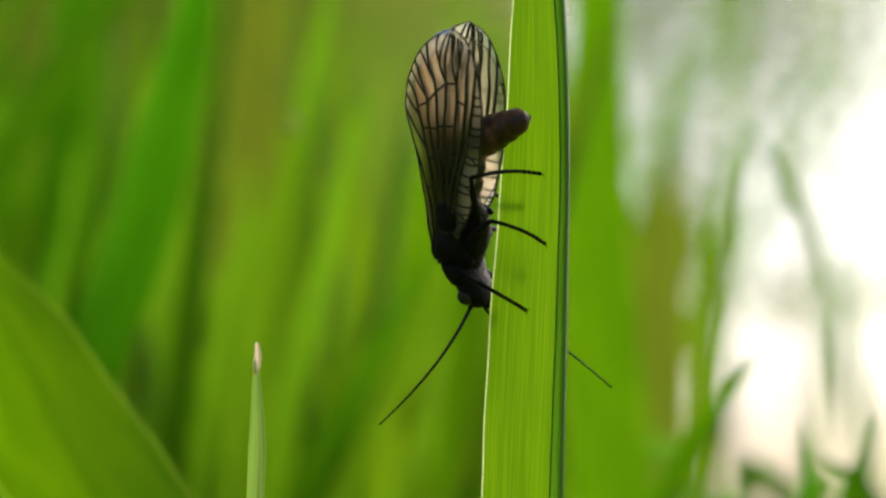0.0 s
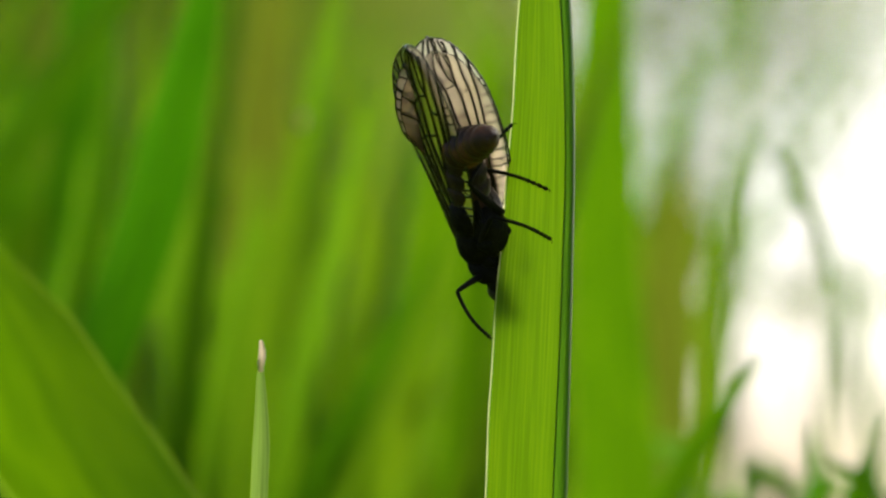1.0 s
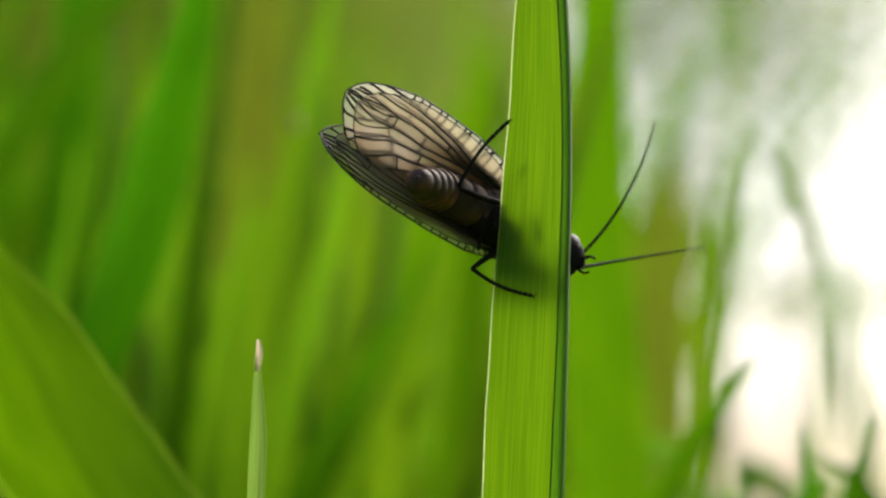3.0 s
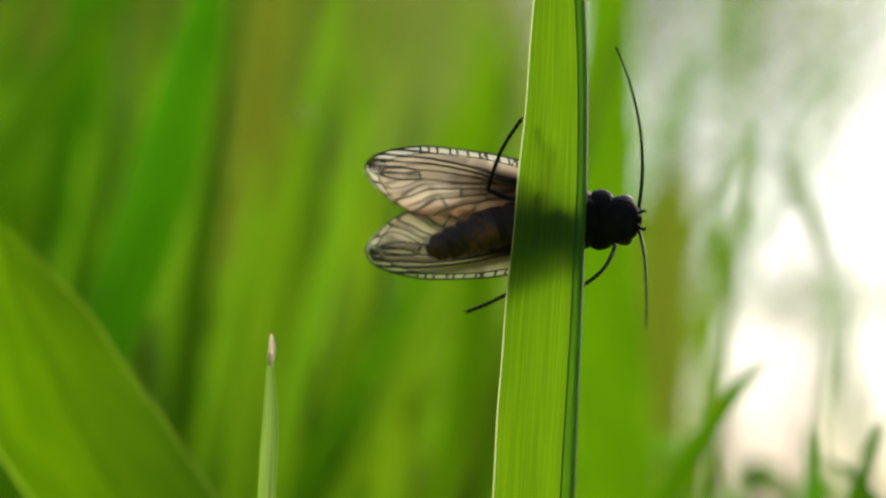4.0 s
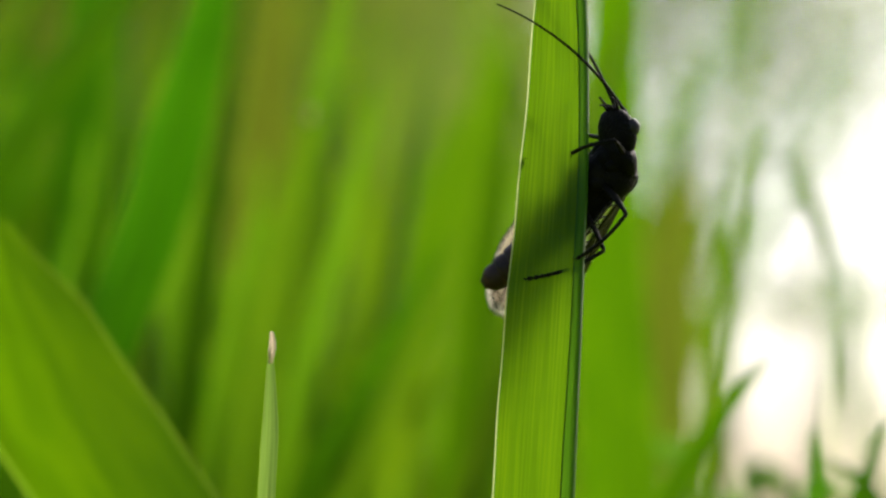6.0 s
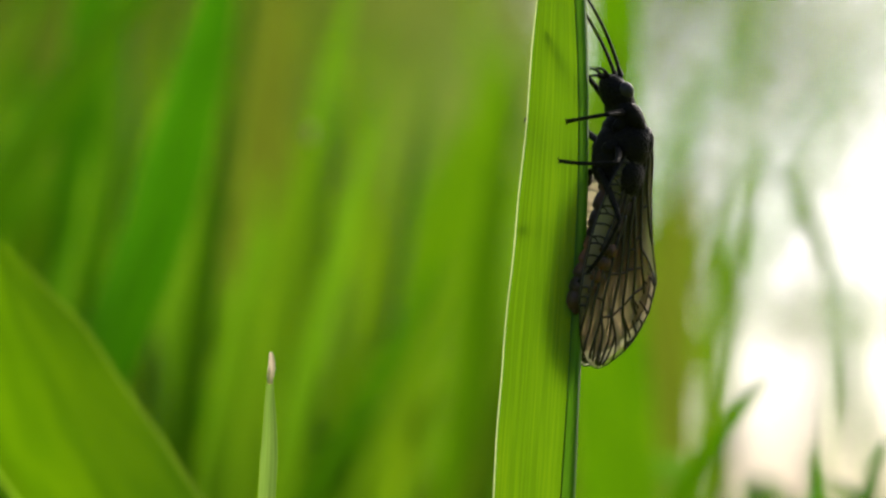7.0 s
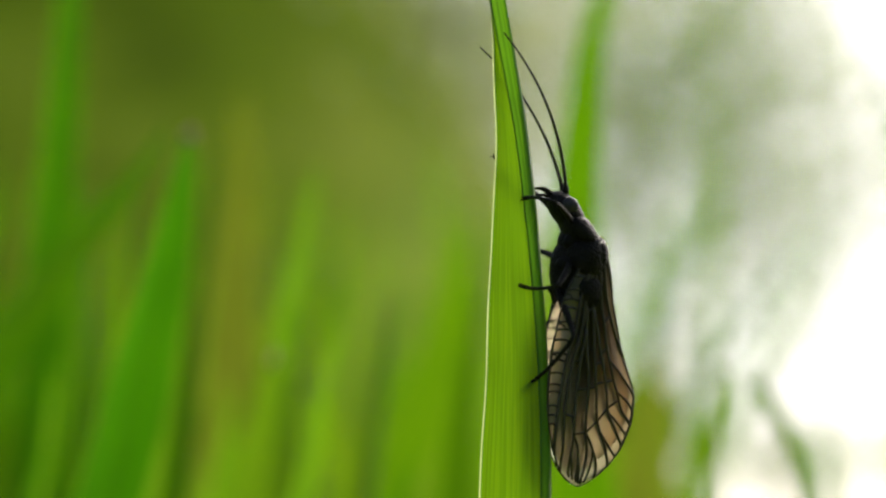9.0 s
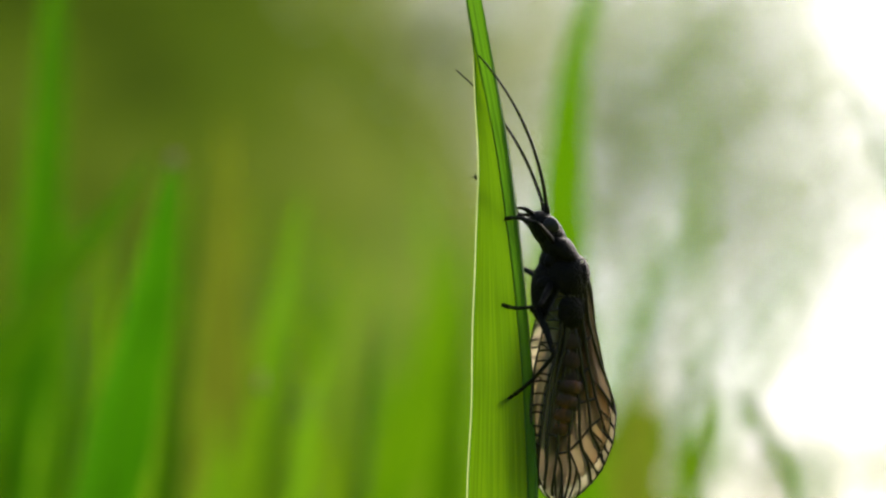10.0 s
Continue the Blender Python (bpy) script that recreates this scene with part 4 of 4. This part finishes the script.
# ---- the insect's way: seconds, place of the thorax, forward, up its back (space of the blade) ----
BODY = [
    (0, (1.29, 1.3, 1.03), (-0.02, 0.423, -0.906), (-0.884, 0.417, 0.214)),
    (0.5, (1.1, 1.43, 0.91), (0.005, 0.421, -0.907), (-0.886, 0.422, 0.191)),
    (0.8, (1.5, 1.52, 0.88), (0.154, 0.473, -0.867), (-0.722, 0.653, 0.228)),
    (1, (2.5, 1.8, 1.09), (0.286, 0.508, -0.812), (-0.578, 0.767, 0.277)),
    (1.2, (3.2, 2.4, 1.14), (0.385, 0.485, -0.785), (-0.584, 0.787, 0.199)),
    (1.5, (3.95, 2.98, 1.0), (0.518, 0.457, -0.723), (-0.555, 0.82, 0.12)),
    (2, (4.3, 3.36, 0.91), (0.602, 0.457, -0.655), (-0.6, 0.8, 0.006)),
    (2.5, (4.52, 3.33, 1.1), (0.621, 0.452, -0.64), (-0.592, 0.806, -0.006)),
    (2.7, (4.46, 3.34, 1.08), (0.642, 0.44, -0.628), (-0.578, 0.816, -0.018)),
]
BODY += [
    (3.2, (4.7, 3.15, 1.31), (0.889, 0.208, -0.408), (-0.244, 0.969, -0.039)),
    (3.8, (6.01, 2.77, 1.38), (0.979, -0.187, -0.086), (0.186, 0.982, -0.017)),
    (4, (7.36, 2.57, 1.85), (0.978, -0.208, -0.002), (0.208, 0.978, -0.002)),
    (4.5, (7.55, 2.54, 1.91), (0.952, -0.281, 0.122), (0.279, 0.96, 0.033)),
    (4.7, (7.54, 2.44, 1.88), (0.93, -0.331, 0.162), (0.329, 0.944, 0.038)),
    (5, (7.56, 2.34, 1.99), (0.857, -0.467, 0.218), (0.467, 0.883, 0.052)),
    (5.2, (8.5, 2.35, 2.32), (0.811, -0.45, 0.372), (0.481, 0.877, 0.013)),
    (5.5, (8.68, 2.77, 2.55), (0.697, -0.596, 0.4), (0.666, 0.745, -0.051)),
    (5.7, (8.74, 2.58, 3.12), (0.673, -0.594, 0.44), (0.685, 0.726, -0.067)),
]
BODY += [
    (6.2, (10.12, 1.79, 5.57), (0.288, -0.308, 0.907), (0.834, 0.546, -0.079)),
    (6.8, (10.61, 0.8, 7.33), (0.178, -0.004, 0.984), (0.914, 0.371, -0.164)),
    (7, (10.71, 0.6, 7.71), (0.159, -0.005, 0.987), (0.929, 0.34, -0.147)),
    (7.5, (10.88, 0.32, 9.99), (0.11, -0.023, 0.994), (0.948, 0.303, -0.098)),
    (8, (10.53, 0.33, 12.72), (0.074, -0.044, 0.996), (0.963, 0.263, -0.06)),
    (8.5, (10.58, 0.37, 15.95), (0.056, -0.066, 0.996), (0.975, 0.219, -0.04)),
    (9, (10.67, 0.6, 16.94), (0.069, -0.073, 0.995), (0.987, 0.147, -0.058)),
    (9.5, (10.54, 0.76, 17.06), (0.085, -0.077, 0.993), (0.991, 0.114, -0.076)),
    (10, (10.52, 0.6, 16.98), (0.083, -0.083, 0.993), (0.991, 0.114, -0.074)),
]
# seconds and place of each foot
FEET = {}
FEET["fore_left"] = [
    (0, (5.57, -0.3, -4.1)),
    (0.7, (5.28, -0.27, -4.06)),
    (1, (2.87, 0.02, -6)),
    (1.6, (3.49, 0.0, -5.53)),
    (1.9, (4.6, 1.3, -4.2)),
    (2.7, (5.0, 1.4, -3.6)),
    (3.3, (6.0, 0.96, 1.5)),
    (3.8, (5.2, 0.9, 3.4)),
    (4.6, (5.4, 0.9, 3.6)),
    (4.9, (7.21, -1.75, 4.87)),
    (5.2, (7.21, -1.75, 4.87)),
    (5.5, (7.43, -0.33, 4.38)),
    (5.7, (7.44, -0.32, 4.69)),
    (6.8, (7.01, -0.32, 9.76)),
    (7, (6.95, -0.32, 9.57)),
    (7.5, (6.92, -0.45, 13.33)),
    (8, (6.62, -0.55, 19.12)),
    (8.2, (6.56, -0.44, 18.46)),
    (8.5, (6.91, -0.38, 20.1)),
    (9, (6.97, 0.01, 21.42)),
    (9.5, (6.95, 0.17, 21.45)),
    (10, (7, -0.02, 21.47)),
]
FEET["mid_left"] = [
    (0, (6.81, -0.3, 0.34)),
    (0.7, (6.69, -0.26, 0.46)),
    (1, (6.86, -0.26, 0.57)),
    (1.2, (5.6, -0.25, -2.25)),
    (1.5, (5.17, -0.25, -2.92)),
    (2, (4.62, -0.25, -3.25)),
    (2.7, (4.42, -0.25, -2.92)),
    (3.3, (7.4, 0.8, -3.6)),
    (3.8, (8.43, -0.53, -2.48)),
    (4, (8.43, -0.53, -2.48)),
    (4.5, (8.32, -0.58, -2.77)),
    (5, (8.24, -0.57, -3.15)),
    (5.5, (8.26, -0.53, -3.04)),
    (5.7, (8.26, -0.53, -3.04)),
    (6.3, (7.36, -0.3, 1.2)),
    (6.8, (6.03, -0.29, 3)),
    (7, (6.48, -1.21, 6.89)),
    (7.2, (6.58, -1.02, 7.64)),
    (7.5, (6.61, -0.29, 6.37)),
    (8, (6.3, -0.19, 11.18)),
    (8.2, (6.55, -0.08, 11.7)),
    (8.5, (7.48, 0.36, 16.28)),
    (8.7, (6.83, 0.16, 14.92)),
    (9, (6.67, 0.43, 15.69)),
    (9.5, (6.6, 0.6, 15.87)),
    (10, (6.62, 0.46, 15.78)),
]
FEET["hind_left"] = [
    (0, (6.54, -0.3, 5)),
    (1, (6.66, -0.26, 3.88)),
    (1.5, (6.92, -0.31, 3.37)),
    (2, (6.98, -0.32, 3.31)),
    (2.7, (7.1, -0.34, 2.9)),
    (3.3, (-1.5, 1.9, -1.8)),
    (3.8, (-2.6, 2.2, -3.0)),
    (4, (0.61, 1.9, -4.54)),
    (4.5, (2.74, 0.94, -4.9)),
    (5, (3.11, 0.54, -5.03)),
    (5.7, (3.51, 0.57, -4)),
    (6.3, (5.52, -0.3, -0.72)),
    (6.8, (7.63, -0.27, -1.33)),
    (7, (7.65, -0.26, -1.43)),
    (7.5, (6.82, -0.24, 4.38)),
    (8, (7.63, 0.16, 3.13)),
    (8.2, (7.12, 0.16, 7.02)),
    (8.5, (6.23, 0.3, 9.7)),
    (9, (6.73, 0.93, 8.82)),
    (9.5, (6.1, 1.11, 9.25)),
    (10, (6.25, 0.99, 9.27)),
]
FEET["fore_right"] = [
    (0, (3.72, 1.15, -4.37)),
    (0.7, (3.51, 1.17, -4.26)),
    (1, (4.1, 1.17, -4.03)),
    (2.7, (6.66, 1.11, -3.15)),
    (3.3, (6.9, 1.12, 4.9)),
    (3.8, (6.6, 1.13, 6.6)),
    (4.5, (6.9, 1.09, 6.8)),
    (5, (7.6, 1.1, 6.8)),
    (5.5, (8.21, 1.13, 7.29)),
    (5.7, (8.21, 1.13, 7.68)),
    (6.8, (5.25, 1.1, 15.32)),
    (7.5, (4.84, 0.87, 19.39)),
    (8, (4.4, 0.87, 19.89)),
    (8.5, (4.54, 0.87, 23.4)),
    (9, (5.01, 1.25, 24.55)),
    (9.5, (4.99, 1.42, 24.57)),
    (10, (5.03, 1.22, 24.55)),
]
FEET["mid_right"] = [
    (0, (5.73, 1.15, -1.56)),
    (1, (5.6, 1.18, -1.18)),
    (1.5, (5.5, 1.14, 4.23)),
    (2.7, (5.5, 1.11, 4.07)),
    (3.3, (5.71, 1.12, 7.07)),
    (3.8, (5.25, 1.13, 7.99)),
    (4.5, (5.29, 1.11, 8.15)),
    (5.5, (5.33, 1.12, 8.75)),
    (5.7, (5.26, 1.12, 9.02)),
    (6.3, (4.25, 1.12, 7.98)),
    (6.8, (4.07, 1.12, 8.65)),
    (7.5, (4.65, 1.03, 12.29)),
    (8, (4.22, 1.2, 12.48)),
    (8.3, (4.29, 1.17, 16.78)),
    (8.5, (4.48, 1.29, 17)),
    (9, (4.78, 1.81, 16.95)),
    (9.5, (4.72, 1.99, 17.04)),
    (10, (4.86, 1.83, 17.1)),
]
FEET["hind_right"] = [
    (0, (5.54, 1.15, 3.08)),
    (0.7, (5.01, 1.19, 5.31)),
    (1, (4.27, 0.0, 8.24)),
    (1.5, (4.28, -0.4, 8.4)),
    (2.7, (4.35, -0.4, 8.35)),
    (3.3, (4.2, 0.5, 8.5)),
    (3.8, (4.05, 0.5, 8.5)),
    (4.5, (4.0, 0.5, 8.4)),
    (5.5, (4.0, 0.5, 8.4)),
    (5.7, (4.0, 0.5, 8.45)),
    (6.3, (4.37, 1.14, 2.66)),
    (6.8, (4.23, 1.16, 1.62)),
    (7.5, (4.61, 1.2, 4.96)),
    (8, (4.42, 1.44, 7.18)),
    (8.5, (4.65, 1.73, 10.18)),
    (9, (4.94, 2.22, 11.26)),
    (9.5, (4.94, 2.42, 11.46)),
    (10, (5.01, 2.28, 11.56)),
]
# seconds, how far forward the knees of the left fore leg, the right fore leg and the left middle leg point, how far back the right hind knee swings
KNEES = [(0, -0.25, 0, -0.45, 0), (0.7, -0.25, 0, -0.45, 0), (1.0, -0.25, 0, -0.45, 1), (3.2, -0.25, 0, -0.45, 1), (3.8, -0.25, -2.5, 1.0, 1), (4.0, -0.2, -2.5, 1.0, 0.7), (4.4, 0.1, -2.5, 1.0, 0.1), (5.0, 1.2, -2.5, 1.0, 0.1), (5.7, 1.2, -2.0, 1.0, 0.2), (6.3, -0.25, 0, -0.45, 0), (10, -0.25, 0, -0.45, 0)]
# seconds, way of the root, way in which it curves
ANTENNAE = {}
ANTENNAE["left"] = [
    (0, (-0.295, -0.696, -0.655), (-0.667, -0.333, -0.667)),
    (0.3, (-0.293, -0.676, -0.676), (-0.595, -0.36, -0.719)),
    (0.5, (0.112, -0.446, -0.888), (-0.095, -0.976, -0.194)),
    (1, (0.288, 0.575, -0.766), (0, 0.706, -0.708)),
    (1.5, (0.334, 0.331, -0.882), (0.849, 0, -0.528)),
    (2, (0.16, 0.723, -0.672), (0.293, -0.001, -0.956)),
    (2.7, (0.002, 0.8, -0.599), (0.29, 0.001, -0.957)),
    (3.3, (0.7, 0, 0.714), (-0.01, 0, 1)),
    (3.8, (0.391, -0.912, -0.123), (-0.18, -0.001, -0.984)),
    (4, (0.052, -0.957, -0.285), (-0.177, -0.001, -0.984)),
    (4.3, (-0.5, -0.86, -0.1), (-0.62, -0.76, -0.14)),
    (4.5, (-0.58, -0.81, -0.07), (-0.62, -0.76, -0.14)),
    (4.9, (-0.6, -0.72, 0.34), (-0.6, -0.8, 0.02)),
]
ANTENNAE["left"] += [
    (5, (-0.62, -0.68, 0.38), (-0.6, -0.8, 0.02)),
    (5.2, (-0.776, -0.203, 0.598), (-1, 0, -0.019)),
    (5.5, (-0.627, -0.204, 0.751), (-0.997, -0.002, 0.078)),
    (5.7, (-0.628, -0.205, 0.751), (-0.936, -0.002, 0.351)),
    (6.8, (-0.264, -0.005, 0.964), (-0.618, -0.005, 0.786)),
    (7.5, (-0.253, -0.021, 0.967), (-0.672, -0.015, 0.74)),
    (8, (-0.212, -0.043, 0.976), (-0.671, -0.032, 0.741)),
    (9, (-0.031, -0.171, 0.985), (-0.737, -0.136, 0.662)),
    (10, (-0.057, -0.179, 0.982), (-0.748, -0.133, 0.65)),
]
ANTENNAE["right"] = [
    (0, (0.814, 0.458, -0.356), (0.768, 0, -0.64)),
    (0.5, (0.809, 0.506, -0.299), (0.711, 0, -0.703)),
    (1, (0.143, 0.865, -0.481), (0.104, -0.001, -0.995)),
    (1.5, (0.122, 0.907, -0.403), (0.102, 0, -0.995)),
    (2, (0.157, 0.92, -0.358), (0.105, -0.001, -0.994)),
    (2.3, (0.489, 0.853, -0.181), (0.705, -0.001, 0.709)),
    (2.5, (0.733, 0.667, 0.135), (0.287, -0.001, 0.958)),
    (2.7, (0.835, 0.514, 0.196), (0.284, -0.001, 0.959)),
    (3.3, (0.389, 0.199, 0.9), (-0.206, 0, 0.978)),
    (3.8, (0.131, 0.099, 0.986), (-0.568, 0.002, 0.823)),
    (4, (0.177, 0.099, 0.979), (-0.57, 0.002, 0.821)),
    (4.5, (-0.079, 0.102, 0.992), (-0.616, 0.004, 0.788)),
    (4.9, (-0.212, 0.1, 0.972), (0.822, -0.001, 0.569)),
]
ANTENNAE["right"] += [
    (5.1, (-0.258, 0.098, 0.961), (0.822, 0, 0.569)),
    (5.3, (-0.166, 0.148, 0.975), (-0.666, 0.001, 0.746)),
    (5.5, (-0.303, 0.189, 0.934), (-0.667, 0, 0.745)),
    (5.7, (-0.345, 0.185, 0.92), (-0.548, -0.001, 0.836)),
    (6.8, (-0.297, 0.271, 0.915), (-0.723, -0.005, 0.691)),
    (7.5, (-0.327, 0.253, 0.911), (-0.666, -0.015, 0.745)),
    (8, (-0.29, 0.236, 0.927), (-0.671, -0.032, 0.741)),
    (9, (-0.172, 0.123, 0.977), (-0.718, -0.044, 0.695)),
    (10, (-0.194, 0.115, 0.974), (-0.75, -0.043, 0.66)),
]
# seconds: abdomen down at its root and at its middle, swung left, head down, head turned left (degrees), length of the abdomen's front piece (mm), twist of the abdomen (degrees)
POSTURE = [
    (0, 10, 46, 0, 30, 0, 4.4, 0), (0.8, 13, 48, 0, 30, 0, 4.3, 0), (1.0, 12, 50, 0, 30, 0, 4.6, 0), (1.2, 13, 49, 0, 30, 0, 4.4, 4), (2.0, 16, 58, 4, 44, -6, 3.8, 24), (2.7, 16, 60, 4, 44, -6, 4.0, 31), (3.3, 14, 10, 5, 15, 0, 3.5, 0)]
POSTURE += [
    (3.8, 10, 6, 15, 18, 0, 2.8, 0), (4.0, 10, 6, 14, 18, 0, 2.8, 0), (4.5, 8, 4, 8, 20, 0, 3.6, 0), (4.9, 12, 5, 8, 15, -12, 4.2, 0), (5.2, 22, 10, 3, 10, -32, 4.2, 0), (5.5, 30, 12, 0, 5, -58, 4.2, 0), (5.7, 30, 12, 0, 5, -58, 4.2, 0),
    (6.3, 15, 8, 0, 22, -20, 4.2, 0), (6.8, 8, 4, 0, 32, 0, 4.2, 0), (7.5, 7, 6, 0, 34, 0, 4.2, 0), (8.5, 2, 10, 0, 34, 0, 4.2, 0), (10, -4, 14, 0, 34, 0, 4.2, 0)]
# seconds: left wings' roof angle, spread to the side, lift, then the right wings' (degrees)
WINGS = [
    (0, 80, -1.3, -1.6, 78, -0.3, -2.5), (0.8, 72, -1, -1, 66, 0, -2.4), (0.93, 84, 0, -1.2, 48, -0.5, -1.8), (1.0, 93, -3, -0.5, 32, -1, -1.2), (1.2, 80, 0, -1, 26, -2, 0), (1.5, 50, 4, -2.2, 16, -3, 1), (2.0, 54, 1.5, 0.3, 24, 0.5, 1.2), (2.5, 48, -2, 2.8, 24, 2, 1.4), (2.7, 46, -2, 2.8, 24, 2, 1.4),
    (3.3, 32, 2, 3, 18, 5, 0.5), (3.8, 32, 4, 3.5, 38, 7.8, 0.5), (4.0, 32, 4.5, 3.5, 38, 7.8, 0.5), (4.5, 34, 7, 5.5, 40, 7.2, 0), (5.0, 53, 11, -1.3, 4, 2.8, -1.2), (5.5, 57, 5, 1, 6, 9, 3.8), (5.7, 58, 4.5, 1, 4, 8, 3),
    (6.3, 66, 0, 0, 40, 4, 0), (6.8, 75, -4.5, -0.3, 68, 0.5, -1), (7.5, 74, -2.2, 0.2, 68, 0.5, -1), (8.0, 80, -3, -1.6, 70, 0.5, -1), (9.0, 76, -1, -2.2, 70, 0.5, -1), (10, 74, -3.5, -1, 70, 0.5, -1)]


def blend(table, t):
    """The rows of a table, eased from one to the next."""
    for a, b in zip(table, table[1:]):
        if t <= b[0]:
            u = min(1, max(0, (t - a[0]) / (b[0] - a[0])))
            return [tuple(x + (y - x) * u for x, y in zip(p, q)) if hasattr(p, "__len__") else p + (q - p) * u for p, q in zip(a[1:], b[1:])]
    return list(table[-1][1:])


def basis(x, z, place):
    """A pose with its x axis along x and its z axis near z."""
    x = Vector(x).normalized()
    z = Vector(z)
    z = (z - x * z.dot(x)).normalized()
    y = z.cross(x)
    m = Matrix((x, y, z)).transposed().to_4x4()
    m.translation = place
    return m


def body_pose(t):
    place, ahead, back = blend(BODY, t)
    return STAND @ basis(ahead, back, Vector(place) * MM)


def motions():
    root, head, fore_abd, rear_abd, wings, antennae, legs = INSECT
    times = sorted({round(0.2 * k, 2) for k in range(51)} | {0.5, 1.5, 2.5, 4.5, 5.5, 7.5, 8.5, 9.5, 2.7, 5.7})
    walk(root, [(t, body_pose(t)) for t in times])
    rows = {}
    for t in times:
        m = body_pose(t)
        inv = m.inverted()
        over = inv.to_3x3() @ Vector((0, 0, 1))
        droop, curl, sway, nod, turn, reach, twist = blend(POSTURE, t)
        folds = blend(WINGS, t)
        a = pose(-2.3 * MM, 0, 0.35 * MM, twist) @ pose(0, 0, 0, 0, -droop, -sway)
        rows.setdefault("fore_abd", []).append((t, a))
        rows.setdefault("rear_abd", []).append((t, a @ pose(-reach * MM, 0, 0, 0, -curl, -sway * 0.5)))
        h = pose(3.0 * MM, 0, -0.7 * MM, 0, nod, turn)
        rows.setdefault("head", []).append((t, h))
        for s, nm in ((1, "left"), (-1, "right")):
            roof, spread, lift = folds[:3] if s == 1 else folds[3:]
            for kind, off, drop in (("fore_", 1.7, 0.0), ("hind_", 0.3, -0.12)):
                rows.setdefault(kind + nm, []).append((t, pose(off * MM, s * (1.35 + drop) * MM, (0.92 + drop * 2) * MM, 0, lift, -s * spread) @ pose(0, 0, 0, -s * roof, 0, 0)))
            hw = m @ h
            ahead, curve = blend(ANTENNAE[nm], t)
            spin = hw.to_3x3().inverted() @ STAND.to_3x3()
            rows.setdefault("ant_" + nm, []).append((t, basis(spin @ Vector(ahead), spin @ Vector(curve), Vector((1.75, s * 0.42, 0.55)) * MM)))
        for key, (hip, l1, l2) in LEGS.items():
            foot = inv @ stand(blend(FEET[key], t)[0]) / MM
            hip = Vector(hip)
            way = foot - hip
            reach = min(max(way.length, abs(l1 - l2) + 0.3), l1 + l2 - 0.02)
            way.normalize()
            hind, left = "hind" in key, "left" in key
            fore_l, fore_r, mid_l, swing = blend(KNEES, t)
            ahead = {"fore_left": fore_l, "fore_right": fore_r, "mid_left": mid_l, "mid_right": 0.0}.get(key, -0.25)
            out = Vector((ahead, 0.8 if left else -0.75, 0.12 if left and not hind else 0.45)) + over * (0.0 if hind else 0.35)
            if key == "hind_right":
                out = out.lerp(Vector((-1.0, 0.3, 0.0)), swing)
            out = (out - way * out.dot(way)).normalized()
            c = max(-1, min(1, (l1 * l1 + reach * reach - l2 * l2) / (2 * l1 * reach)))
            knee = hip + way * (l1 * c) + out * (l1 * math.sqrt(1 - c * c))
            upper = basis(knee - hip, out, hip * MM)
            lower = upper.inverted() @ basis(hip + way * reach - knee, out, knee * MM)
            rows.setdefault("up_" + key, []).append((t, upper))
            rows.setdefault("low_" + key, []).append((t, lower))
    walk(fore_abd, rows["fore_abd"])
    walk(rear_abd, rows["rear_abd"])
    walk(head, rows["head"])
    for key, wing in wings.items():
        walk(wing, rows[key])
    for key, feeler in antennae.items():
        walk(feeler, rows["ant_" + key])
    for key, (upper, lower) in legs.items():
        walk(upper, rows["up_" + key])
        walk(lower, rows["low_" + key])


motions()
